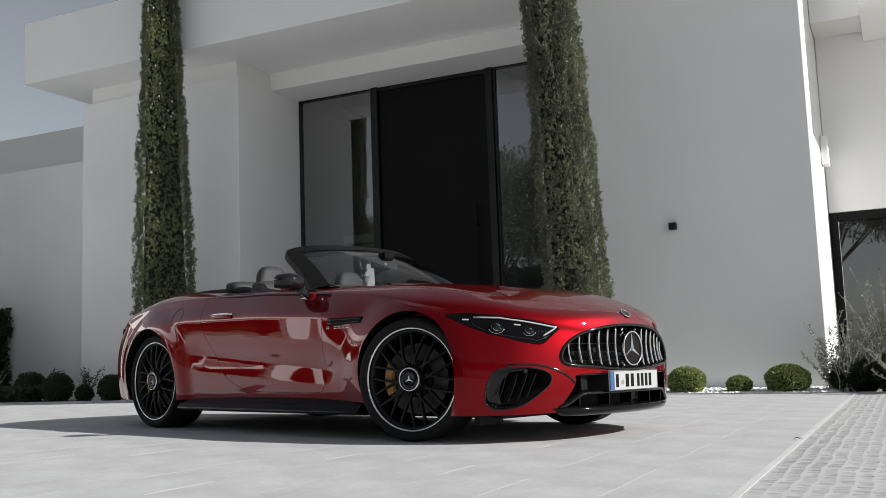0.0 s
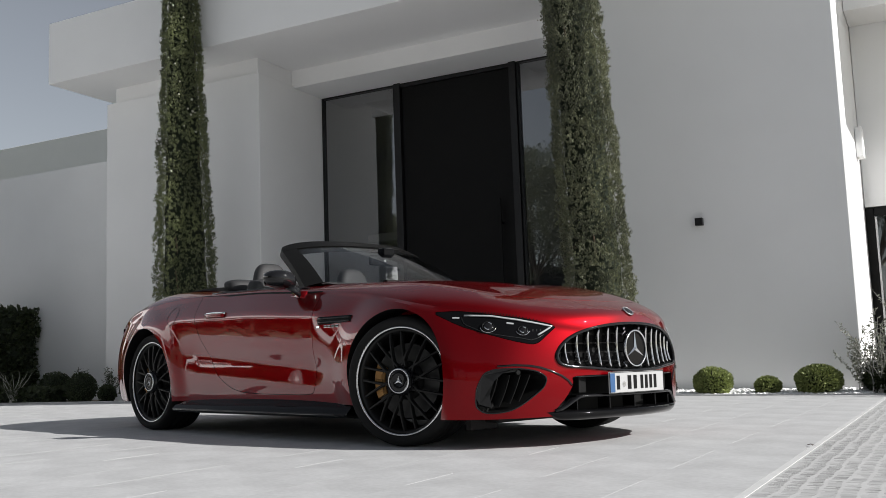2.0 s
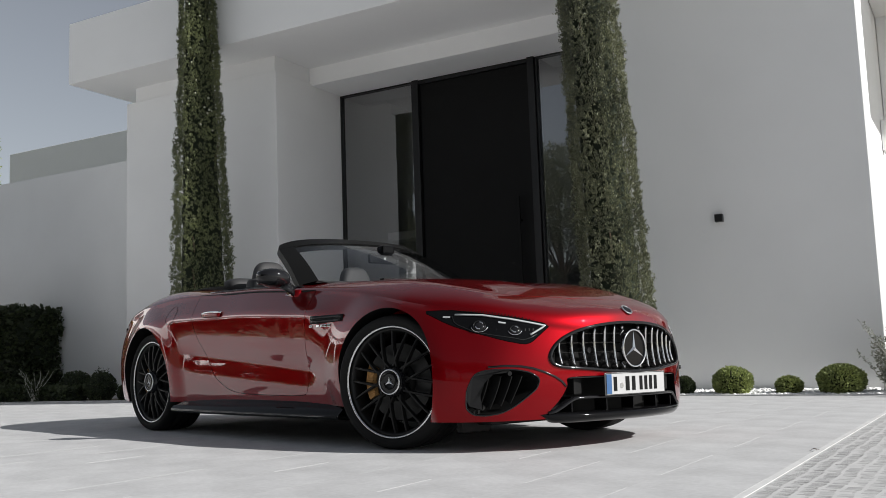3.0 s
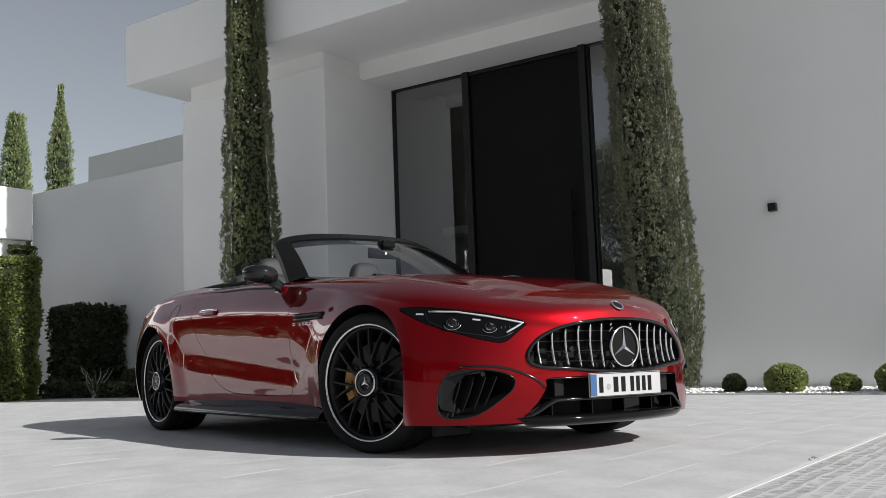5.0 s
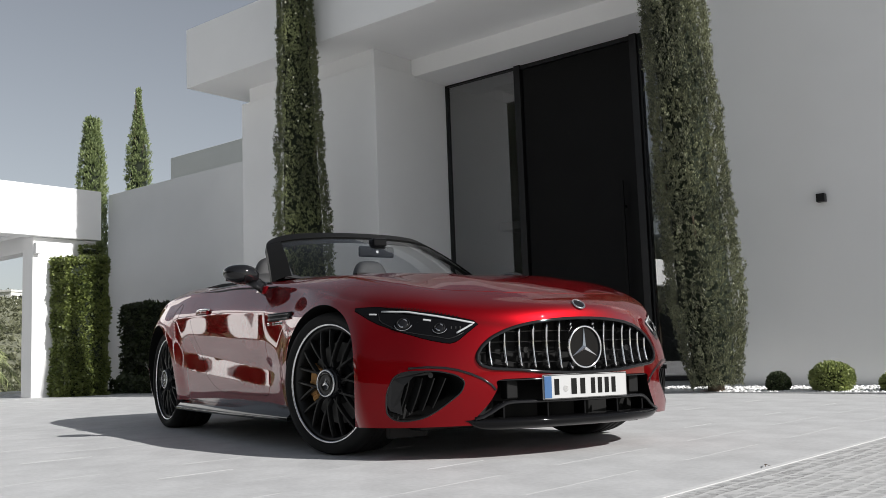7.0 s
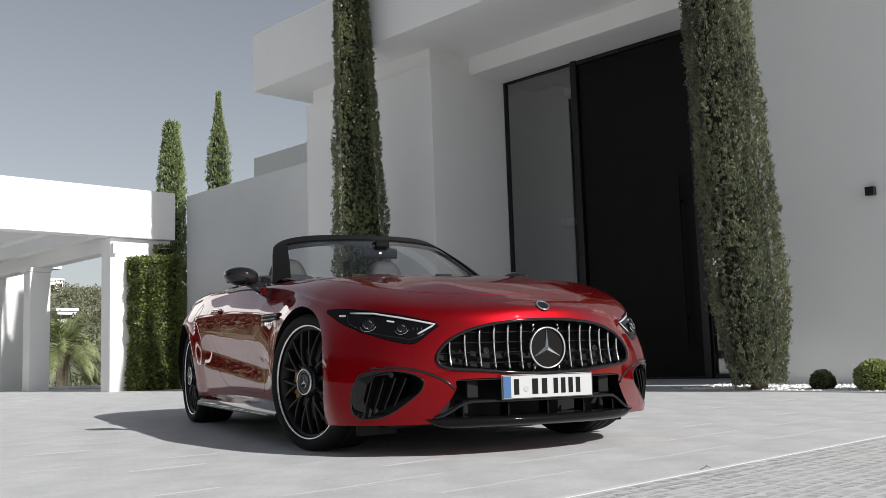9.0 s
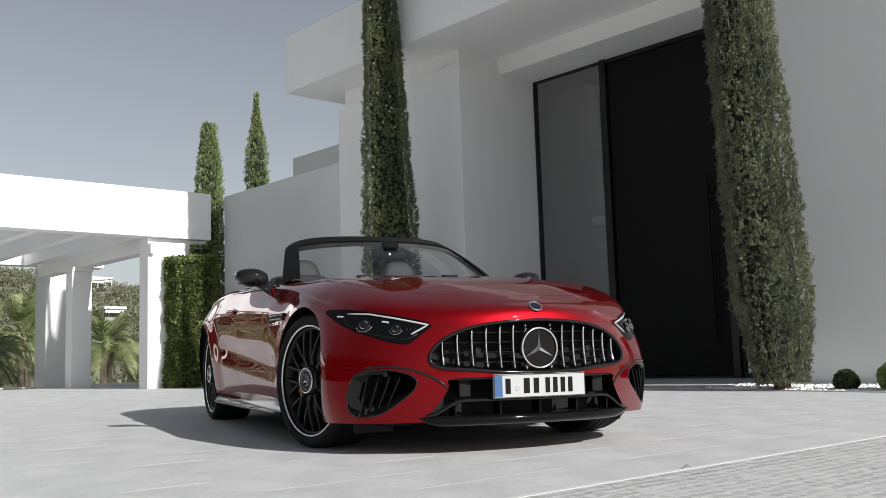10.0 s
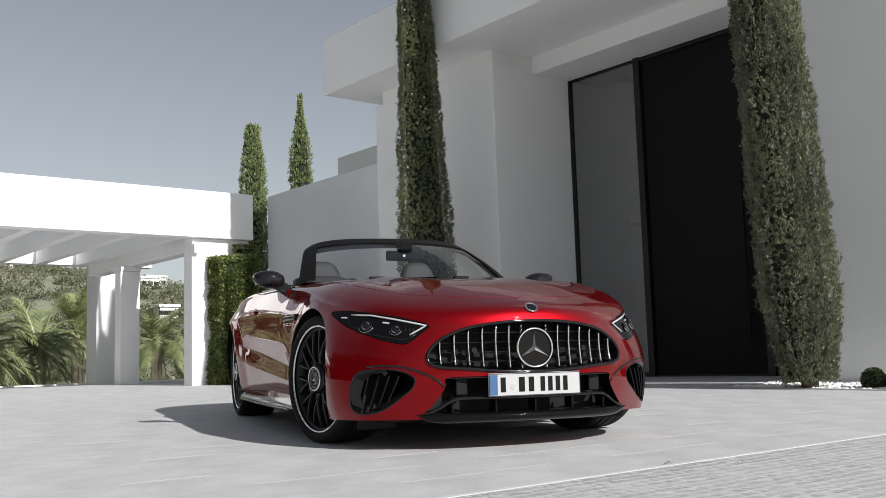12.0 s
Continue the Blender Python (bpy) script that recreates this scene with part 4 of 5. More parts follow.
def ribbon(pts, w, h, up, bm=None, close=False):
    """A thin rounded bar along pts, w wide and h high."""
    bm = bm or bmesh.new()
    rings = []
    n = len(pts)
    for i, p in enumerate(pts):
        a = pts[i - 1] if (i or close) else pts[0]
        b = pts[(i + 1) % n] if (i < n - 1 or close) else pts[-1]
        d = (Vector(b) - Vector(a)).normalized()
        u = Vector(up[i] if isinstance(up, list) else up)
        s = d.cross(u).normalized()
        u = s.cross(d)
        rings.append([bm.verts.new(Vector(p) + s * w / 2 * cx + u * h / 2 * cy) for cx, cy in ((-1, -0.6), (-0.6, -1), (0.6, -1), (1, -0.6), (1, 0.6), (0.6, 1), (-0.6, 1), (-1, 0.6))])
    m = 8
    for i in range(n if close else n - 1):
        a, b = rings[i], rings[(i + 1) % n]
        for j in range(m):
            bm.faces.new((a[j], a[(j + 1) % m], b[(j + 1) % m], b[j]))
    if not close:
        bm.faces.new(rings[0][::-1])
        bm.faces.new(rings[-1])
    bmesh.ops.recalc_face_normals(bm, faces=bm.faces)
    return bm


def disc(c, axis, r, t, seg=40, bm=None):
    bm = bm or bmesh.new()
    q = Vector(axis).to_track_quat("Z", "Y").to_matrix().to_4x4()
    bmesh.ops.create_cone(bm, cap_ends=True, segments=seg, radius1=r, radius2=r * 0.97, depth=t, matrix=Matrix.Translation(c) @ q)
    return bm


FWD = Vector((1, 0, 0))
# ---- grille ----
grille = part("grille", prism([(0.69, y, z) for _, y, z in grille_outline(0.01)], (-0.012, 0, 0)), M_satin, car, "wide dark grille with bright upright fins")
rim = [on_skin((1.5, y, z), (-1, 0, 0), 0.002) for _, y, z in grille_outline(0.004)]
part("grille_surround", ribbon(rim, 0.014, 0.020, FWD, close=True), M_gloss, grille, "gloss black grille surround", smooth=True)
NOSE_Z = 0.492
for i in range(15):
    y = (i - 7) * 0.066
    half = [p for p in grille_outline(-0.008)]
    zs = sorted(p[2] for p in half if abs(p[1] - y) < 0.03)
    if len(zs) < 2 or i == 7:
        continue
    z0, z1 = zs[0], zs[-1]
    if abs(y) < 0.09:
        segs = ((z0, NOSE_Z - 0.085), (NOSE_Z + 0.070, z1))
    else:
        segs = ((z0, z1),)
    for a, b in segs:
        pts = [on_skin((1.5, y, a + (b - a) * k / 10), (-1, 0, 0)) + Vector((-0.022 - 0.012 * math.sin(math.pi * k / 10), 0, 0)) for k in range(11)]
        part("fin", ribbon(pts, 0.0075, 0.040, FWD), M_chrome, grille, "upright chrome fin", smooth=True)
for k in range(4):
    z = 0.425 + k * 0.046
    ys = [p[1] for p in grille_outline(-0.01) if abs(p[2] - z) < 0.02]
    w = max(ys)
    pts = [on_skin((1.5, w * (j / 12 * 2 - 1), z), (-1, 0, 0)) + Vector((-0.055, 0, 0)) for j in range(13)]
    part("crossbar", ribbon(pts, 0.006, 0.03, FWD), M_gloss, grille)
cx = on_skin((1.5, 0, NOSE_Z + 0.01), (-1, 0, 0)).x + 0.002
EM_Y = -0.008
part("emblem", disc((cx - 0.012, EM_Y, NOSE_Z - 0.005), (1, 0, 0.02), 0.090, 0.016), M_deep, grille, "round dark emblem disc with bright ring", smooth=False)
part("emblem_ring", ribbon([(cx - 0.002, EM_Y + 0.093 * math.cos(a), NOSE_Z - 0.005 + 0.093 * math.sin(a)) for a in np.linspace(0, 2 * math.pi, 48, endpoint=False)], 0.009, 0.016, FWD, close=True), M_chrome, grille, smooth=True)
bm = bmesh.new()
for k in range(3):
    a = math.pi / 2 + k * 2 * math.pi / 3
    d, s = Vector((0, math.cos(a), math.sin(a))), Vector((0, -math.sin(a), math.cos(a)))
    c = Vector((cx + 0.002, EM_Y, NOSE_Z - 0.005))
    v = [bm.verts.new(c + s * 0.010 - Vector((0.004, 0, 0)) + d * 0.006), bm.verts.new(c - s * 0.010 - Vector((0.004, 0, 0)) + d * 0.006), bm.verts.new(c + d * 0.088 - Vector((0.004, 0, 0))), bm.verts.new(c + Vector((0.006, 0, 0)) + d * 0.0)]
    bm.faces.new((v[0], v[2], v[3]))
    bm.faces.new((v[2], v[1], v[3]))
    bm.faces.new((v[1], v[0], v[3]))
part("emblem_arms", bm, M_chrome, grille)
for y in (-0.305, 0.288):
    c = on_skin((1.5, y, 0.480), (-1, 0, 0)) + Vector((-0.028, 0, 0))
    part("sensor", disc(c, (1, 0, 0), 0.012, 0.03, 20), M_satin, grille)
    part("sensor_ring", ribbon([c + Vector((0.016, 0.0115 * math.cos(a), 0.0115 * math.sin(a))) for a in np.linspace(0, 2 * math.pi, 16, endpoint=False)], 0.003, 0.004, FWD, close=True), M_disc, grille)
c = on_skin((0.846, 0, 1.5), (0, 0, -1), 0.002)
n = Vector((0.68, 0, 0.73))
bd = part("bonnet_badge", disc(c, n, 0.030, 0.006, 32), M_gloss, car, "small round bonnet badge")
part("badge_ring", ribbon([c + n.normalized() * 0.003 + 0.030 * (Vector((0, 1, 0)) * math.cos(a) + n.normalized().cross(Vector((0, 1, 0))) * math.sin(a)) for a in np.linspace(0, 2 * math.pi, 28, endpoint=False)], 0.008, 0.006, n, close=True), M_chrome, bd, smooth=True)

# ---- lower front: opening, bars, splitter, side intakes ----
low = part("lower_intake", box(0.695, 0.705, -0.50, 0.50, 0.17, 0.36), M_satin, car, "black lower air intake")
for zz, hh, fwd, ym in ((0.252, 0.016, -0.022, 0.530), (0.350, 0.010, -0.03, 0.44)):
    pts = []
    for j in range(33):
        y = ym * (j / 16 - 1)
        p = on_skin((1.5, y, max(zz, 0.24)), (-1, 0, 0))
        drop = max(0.0, min(1.0, (abs(y) - 0.38) / 0.15)) if ym > 0.5 else 0.0
        pts.append(Vector((p.x + fwd, y, zz - 0.066 * drop * drop * (3 - 2 * drop))))
    part("bar", ribbon(pts, hh, 0.05, FWD), M_gloss, low, "gloss black cross bar", smooth=True)
for j in range(5):
    y = (j - 2) * 0.205
    c = on_skin((1.5, y, 0.24), (-1, 0, 0))
    part("fin", box(c.x - 0.09, c.x - 0.015, y - 0.004, y + 0.004, 0.185, 0.258), M_deep, low)
for y in (-0.36, 0.36):
    c = on_skin((1.5, y, 0.32), (-1, 0, 0))
    part("bracket", box(c.x - 0.09, c.x - 0.035, y - 0.03, y + 0.03, 0.265, 0.36, 0.006), M_satin, low)


def lip(zz, out, ymax, n=41):
    pts = []
    for j in range(n):
        y = ymax * (j / (n - 1) * 2 - 1)
        p = on_skin((1.6, y, 0.30), (-1, 0, 0))
        k = 1 - (abs(y) / ymax) ** 4
        e = (abs(y) / ymax) ** 14
        pts.append((p.x - 0.012 + (out + 0.012) * k, y, zz + (0.178 - zz) * e))
    return pts


bm = bmesh.new()
sp = [lip(0.182, -0.004, 0.575), lip(0.174, 0.012, 0.578), lip(0.162, 0.014, 0.578), lip(0.148, 0.0, 0.575), lip(0.134, -0.03, 0.57), lip(0.130, -0.14, 0.56)]
rows = [[bm.verts.new(p) for p in r] for r in sp]
for a, b in zip(rows, rows[1:]):
    for j in range(len(a) - 1):
        bm.faces.new((a[j], a[j + 1], b[j + 1], b[j]))
back = [bm.verts.new((p[0] - 0.14, p[1], p[2])) for p in sp[0]]
for j in range(len(back) - 1):
    bm.faces.new((back[j], back[j + 1], rows[0][j + 1], rows[0][j]))
bmesh.ops.recalc_face_normals(bm, faces=bm.faces)
part("splitter", bm, M_deep, car, "gloss black front splitter lip", smooth=True)
part("underbody", box(-3.4, 0.50, -0.66, 0.66, 0.125, 0.20, 0.02), M_satin, car, "black underbody tray")

for sg in (1, -1):
    o = rounded([(1.2, sg * y, z) for y, z in INTAKE], 2)
    it = part("side_intake", prism([(0.50, p.y, p.z) for p in o], (-0.01, 0, 0)), M_satin, car, "black side air intake with upright vanes")
    rim = [on_skin((1.6, p.y, p.z), (-1, 0, 0), -0.003) for p in o]
    part("surround", ribbon(rim, 0.007, 0.008, FWD, close=True), M_gloss, it, smooth=True)
    for k in range(4):
        yb, yt = -0.686 - 0.036 * k, -0.639 - 0.042 * k
        pts = []
        for j in range(8):
            q = j / 7
            y, z = sg * (yb + (yt - yb) * q), 0.215 + 0.155 * q - 0.02 * (3 - k) * (1 - q) * -1 * 0.5
            pts.append(on_skin((1.6, y, z), (-1, 0, 0)) + Vector((-0.05, 0, 0)))
        part("vane", ribbon(pts, 0.008, 0.06, FWD), M_satin, it)
    brow = [on_skin((1.6, sg * y, z), (-1, 0, 0), 0.0015) for y, z in ((-0.774, 0.41), (-0.714, 0.414), (-0.654, 0.41), (-0.604, 0.399), (-0.552, 0.38), (-0.505, 0.357), (-0.471, 0.332), (-0.452, 0.308))]
    part("brow_line", ribbon(brow, 0.010, 0.006, FWD), M_gloss, it, "gloss black line over the intake", smooth=True)
    plate_pts = [(sg * (y + 0.012), z - 0.004) for y, z in ((-0.849, 0.262), (-0.847, 0.316), (-0.832, 0.37), (-0.799, 0.396), (-0.714, 0.402), (-0.704, 0.388), (-0.769, 0.38), (-0.799, 0.34), (-0.81, 0.275), (-0.8, 0.212), (-0.836, 0.23))]
    bm = bmesh.new()
    top = [bm.verts.new(on_skin((1.6, y, z), (-1, 0, 0)) + Vector((-0.006, 0, 0))) for y, z in plate_pts]
    low_v = [bm.verts.new(v.co + Vector((-0.03, 0, 0))) for v in top]
    bm.faces.new(top if sg > 0 else top[::-1])
    for j in range(len(top)):
        k = (j + 1) % len(top)
        bm.faces.new((top[j], low_v[j], low_v[k], top[k]))
    bmesh.ops.recalc_face_normals(bm, faces=bm.faces)
    part("trim", bm, M_carbon, it, "dark carbon intake trim")
    c = on_skin((1.6, sg * -0.704, 0.378), (-1, 0, 0))
    part("sensor", disc(c, (1, -sg * 0.5, 0), 0.011, 0.016, 20), M_satin, it)

# ---- number plate: white, with its writing as plain bars ----
px = on_skin((1.5, 0, 0.40), (-1, 0, 0)).x + 0.008
PLATE_Y = -0.014
plate = part("number_plate", box(px - 0.008, px, PLATE_Y - 0.246, PLATE_Y + 0.246, 0.257, 0.367, 0.003), M_plate, car, "white number plate with blue end band and black bars")
rim = [(px + 0.001, PLATE_Y + sy * 0.243, 0.312 + sz * 0.052) for sy, sz in ((-1, -1), (1, -1), (1, 1), (-1, 1))]
bm = bmesh.new()
for p, q in zip(rim, rim[1:] + rim[:1]):
    ribbon([p, q], 0.003, 0.002, FWD, bm)
part("rim", bm, M_disc, plate, "thin dark plate rim")
part("blue_band", box(px + 0.0005, px + 0.002, PLATE_Y - 0.240, PLATE_Y - 0.200, 0.264, 0.360), M_blue, plate)
x = PLATE_Y - 0.190
for w in (0.045, 0.0, 0.053, 0.048, 0.0, 0.041, 0.041, 0.041, 0.041):
    if w:
        part("plain_bar", box(px + 0.0005, px + 0.002, x + w * 0.14, x + w * 0.72, 0.277, 0.347), M_ink, plate)
        x += w
    else:
        x += 0.05 if x < -0.12 else 0.016
part("seal", disc((px + 0.001, PLATE_Y - 0.120, 0.303), (1, 0, 0), 0.014, 0.002, 20), M_alu, plate)

# ---- headlight details ----
for sg in (1, -1):
    n = head_n[sg]

    def on_lamp(x, y, z, lift):
        return on_skin(Vector((x, sg * y, z)) + n * 0.3, -n, lift)

    led = [on_lamp(x, y, z, 0.002) for x, y, z in ((0.405, -0.796, 0.672), (0.52, -0.720, 0.660), (0.631, -0.640, 0.638), (0.70, -0.572, 0.620), (0.744, -0.514, 0.603), (0.728, -0.553, 0.580), (0.711, -0.587, 0.559))]
    fine_led = [led[0]] + [a.lerp(b, t) for a, b in zip(led, led[1:]) for t in (0.34, 0.67, 1.0)]
    part("light_strip", ribbon(fine_led, 0.0085, 0.006, n), M_led, lamps[sg], "bright white running light strip", smooth=True)
    low_line = [on_lamp(x, y, z, 0.001) for x, y, z in ((0.395, -0.806, 0.662), (0.415, -0.812, 0.632), (0.432, -0.806, 0.616), (0.517, -0.768, 0.574), (0.60, -0.712, 0.556), (0.66, -0.660, 0.545), (0.696, -0.620, 0.534), (0.715, -0.590, 0.545), (0.729, -0.560, 0.562))]
    part("lower_trim", ribbon(low_line, 0.004, 0.004, n), M_disc, lamps[sg], smooth=True)
    q = n.to_track_quat("Z", "Y").to_matrix()
    for (x, y, z), r in (((0.527, -0.750, 0.606), 0.027), ((0.660, -0.640, 0.583), 0.022)):
        c = on_lamp(x, y, z, 0.0)
        bm = bmesh.new()
        bmesh.ops.create_uvsphere(bm, u_segments=24, v_segments=14, radius=r)
        bmesh.ops.scale(bm, vec=(1, 1, 0.45), verts=bm.verts)
        bm.transform(Matrix.Translation(c) @ q.to_4x4())
        part("projector", bm, M_gloss, lamps[sg], "round projector lens", smooth=True)
        part("projector_ring", ribbon([c + n * 0.005 + q @ Vector((1.05 * r * math.cos(a), 1.05 * r * math.sin(a), 0)) for a in np.linspace(0, 2 * math.pi, 24, endpoint=False)], 0.004, 0.006, n, close=True), M_carbon, lamps[sg], smooth=True)
        for a0, a1 in ((0.5, 1.5), (3.4, 4.9)):
            part("bright_arc", ribbon([c + n * 0.011 + q @ Vector((0.72 * r * math.cos(a), 0.72 * r * math.sin(a), 0)) for a in np.linspace(a0, a1, 8)], 0.005, 0.003, n), M_chrome, lamps[sg], smooth=True)
        part("cell", ribbon([c + n * 0.003 + q @ Vector((1.5 * r * math.cos(a), 1.25 * r * math.sin(a), 0)) for a in np.linspace(3.3, 6.1, 14)], 0.003, 0.005, n), M_alu, lamps[sg], smooth=True)
    for k in range(3):
        c = on_lamp(0.690 + 0.011 * k, -0.600 + 0.016 * k, 0.590, 0.002)
        part("cell", ribbon([c, c + Vector((0.0, 0.0, -0.012)) + n * 0.001], 0.006, 0.004, n), M_disc, lamps[sg])
    for k in range(22):
        x = 0.43 + 0.0125 * k
        c = on_lamp(x, ip(x, [(0.405, -0.788), (0.52, -0.712), (0.631, -0.630), (0.72, -0.545)]), ip(x, [(0.405, 0.682), (0.52, 0.668), (0.631, 0.646), (0.72, 0.622)]), 0.001)
        part("rib", ribbon([c, c + Vector((0.004, 0.003 * sg, 0.007))], 0.004, 0.003, n), M_satin, lamps[sg])
    for x, y, z in ((0.371, -0.821, 0.657), (0.605, -0.672, 0.620)):
        c = on_lamp(x, y, z, 0.002)
        t = (on_lamp(x + 0.04, y + 0.036, z - 0.008, 0.002) - c).normalized()
        part("marker", ribbon([c - t * 0.018, c, c + t * 0.018], 0.008, 0.005, n), M_led, lamps[sg])

# ---- windscreen ----
def ws(u, v, out=0.0):
    lo = Vector((-0.593 - 0.349 * u * u, 0.781 * u, 0.929 - 0.059 * u * u))
    hi = Vector((-1.305 - 0.195 * u * u, 0.609 * u, 1.266 - 0.045 * abs(u) ** 5.3))
    p = lo.lerp(hi, v)
    p += Vector((0.45, 0, 0.9)) * (0.0195 * math.sin(math.pi * v) + out)
    p.y *= 1 - 0.055 * max(0.0, (v - 0.75) / 0.25) ** 3 * abs(u) ** 8
    return p


def sheet(us, vs, t0, t1):
    """A curved slab on the windscreen's surface between two depths."""
    bm = bmesh.new()
    g = [[[bm.verts.new(ws(u, v, t)) for v in vs] for u in us] for t in (t0, t1)]
    nu, nv = len(us), len(vs)
    for k in (0, 1):
        for i in range(nu - 1):
            for j in range(nv - 1):
                f = (g[k][i][j], g[k][i + 1][j], g[k][i + 1][j + 1], g[k][i][j + 1])
                bm.faces.new(f)
    edge = [(i, 0) for i in range(nu - 1)] + [(nu - 1, j) for j in range(nv - 1)] + [(i, nv - 1) for i in range(nu - 1, 0, -1)] + [(0, j) for j in range(nv - 1, 0, -1)]
    for a, b in zip(edge, edge[1:] + edge[:1]):
        bm.faces.new((g[0][a[0]][a[1]], g[0][b[0]][b[1]], g[1][b[0]][b[1]], g[1][a[0]][a[1]]))
    bmesh.ops.recalc_face_normals(bm, faces=bm.faces)
    return bm


screen = part("windscreen", sheet(np.linspace(-0.96, 0.96, 33), np.linspace(0.0, 0.96, 17), -0.004, 0.0), M_screen, car, "raked clear windscreen", smooth=True)
screen.visible_shadow = False
frame_o = thing("windscreen_frame", "", "")
frame_o.parent = car
for sg in (-1, 1):
    part("pillar", sheet(np.linspace(sg * 0.875, sg * 1.0, 7), np.linspace(-0.03, 1.0, 24), -0.035, 0.006), M_pillar, frame_o, "gloss black windscreen pillar", smooth=False)
part("header", sheet(np.linspace(-0.995, 0.995, 41), np.linspace(0.86, 1.0, 7), -0.035, 0.007), M_pillar, frame_o, "gloss black windscreen header rail")
part("shade_band", sheet(np.linspace(-0.93, 0.93, 33), np.linspace(0.73, 0.90, 4), -0.006, -0.0045), M_pillar, frame_o)
part("cowl", sheet(np.linspace(-0.97, 0.97, 33), np.linspace(-0.07, 0.02, 4), -0.02, 0.0005), M_satin, frame_o, "black cowl at the windscreen base")
bm = ribbon([ws(u, 0.012, 0.004) for u in np.linspace(-0.60, -0.10, 12)], 0.012, 0.012, (0.4, 0, 0.9))
ribbon([ws(u, 0.0, 0.002) for u in np.linspace(0.02, 0.60, 12)], 0.012, 0.012, (0.4, 0, 0.9), bm)
wiper = part("wiper", bm, M_satin, car, "thin black wiper blades", smooth=True)
for u in (-0.42, 0.30):
    c = ws(u, 0.05, 0.006)
    part("wiper_arm", box(c.x - 0.02, c.x + 0.02, c.y - 0.05, c.y + 0.05, c.z - 0.006, c.z + 0.010, 0.004), M_satin, wiper)
c = ws(0, 0.72, -0.06)
im = part("rear_view_mirror", box(c.x - 0.012, c.x + 0.012, -0.125, 0.125, c.z - 0.034, c.z + 0.034, 0.010), M_deep, car, "black interior mirror")
part("sensor_pod", box(c.x - 0.01, c.x + 0.06, -0.05, 0.05, c.z + 0.03, c.z + 0.085, 0.012), M_deep, im)
part("reading_lamp", disc((c.x + 0.014, 0.0, c.z - 0.0), (1, 0, 0), 0.009, 0.006, 16), M_alu, im)

# ---- doors: handle, mirror; wing: vent and lettering bars ----
for sg in (1, -1):
    def side(x, z, lift):
        return on_skin((x, -sg * 1.5, z), (0, sg, 0), lift)

    pts = [side(-1.66 - 0.028 * k, 0.772 + 0.0006 * k, 0.006 + 0.010 * math.sin(math.pi * k / 8)) for k in range(9)]
    h = part("handle", ribbon(pts, 0.026, 0.014, (0, -sg, 0)), M_paint, doors[sg], "flush red handle with chrome edge", smooth=True)
    pts = [side(-1.65 - 0.030 * k, 0.786, 0.008 + 0.010 * math.sin(math.pi * k / 8)) for k in range(9)]
    part("handle_trim", ribbon(pts, 0.015, 0.012, (0, -sg, 0)), M_chrome, doors[sg], "chrome handle edge", smooth=True)
    pts = [side(-0.88 - 0.078 * k, ip(-0.88 - 0.078 * k, T_SHO) + 0.030, 0.002) for k in range(15)]
    part("waist_trim", ribbon(pts, 0.012, 0.008, (0, -sg, 0.3)), M_gloss, doors[sg], "gloss black waist strip", smooth=True)
    # mirror
    mt = part("mirror_arm", ribbon([(-0.93, -sg * 0.83, 0.865), (-0.95, -sg * 0.875, 0.905), (-0.975, -sg * 0.905, 0.925)], 0.09, 0.030, (0, -sg * 0.5, 0.8)), M_gloss, car, "gloss black door mirror on its arm", smooth=True)
    bm = bmesh.new()
    bmesh.ops.create_uvsphere(bm, u_segments=32, v_segments=20, radius=1.0)
    for v in bm.verts:
        x, y, z = v.co
        taper = 1 - 0.22 * max(0, y)
        v.co = Vector((0.075 * math.copysign(abs(x) ** (0.8 if x > 0 else 0.35), x) * (1.15 if x > 0 else 0.7) * taper, 0.100 * math.copysign(abs(y) ** 0.8, y), 0.057 * math.copysign(abs(z) ** 0.78, z) * taper + 0.01 * y))
        v.co.y *= -sg
    bm.transform(Matrix.Translation((-0.985, -sg * 0.955, 0.955)))
    bmesh.ops.recalc_face_normals(bm, faces=bm.faces)
    part("housing", bm, M_gloss, mt, "gloss black mirror housing", smooth=True)
    part("mirror_glass", box(-1.040, -1.036, -sg * 0.955 - 0.075, -sg * 0.955 + 0.075, 0.918, 0.992, 0.0015), M_chrome, mt)
    part("foot", ribbon([(-0.86, -sg * 0.845, 0.855), (-0.93, -sg * 0.842, 0.862), (-1.0, -sg * 0.838, 0.862)], 0.05, 0.03, (0, -sg, 0.4)), M_paint, mt, smooth=True)
    # vent behind the front wheel
    rows = []
    vt = part("wing_vent", ribbon([side(-0.36 - 0.029 * k, 0.690, -0.002) for k in range(11)], 0.044, 0.012, (0, -sg, 0)), M_satin, car, "dark wing vent with two slats", smooth=True)
    for dz in (0.010, -0.010):
        part("slat", ribbon([side(-0.37 - 0.027 * k, 0.690 + dz, 0.006) for k in range(11)], 0.010, 0.010, (0, -sg, 0)), M_gloss, vt, smooth=True)
    for k, w in enumerate((0.045, 0.0, 0.03, 0.03, 0.03, 0.03)):
        if w:
            part("plain_bar", ribbon([side(-0.66 + 0.034 * k, 0.655, 0.002), side(-0.66 + 0.034 * k + 0.026, 0.655, 0.002)], 0.014, 0.004, (0, -sg, 0)), M_chrome, vt)
    # sill
    bm = bmesh.new()
    prof = ((0.870, 0.245), (0.895, 0.222), (0.925, 0.195), (0.955, 0.166), (0.955, 0.150), (0.90, 0.138), (0.70, 0.130))
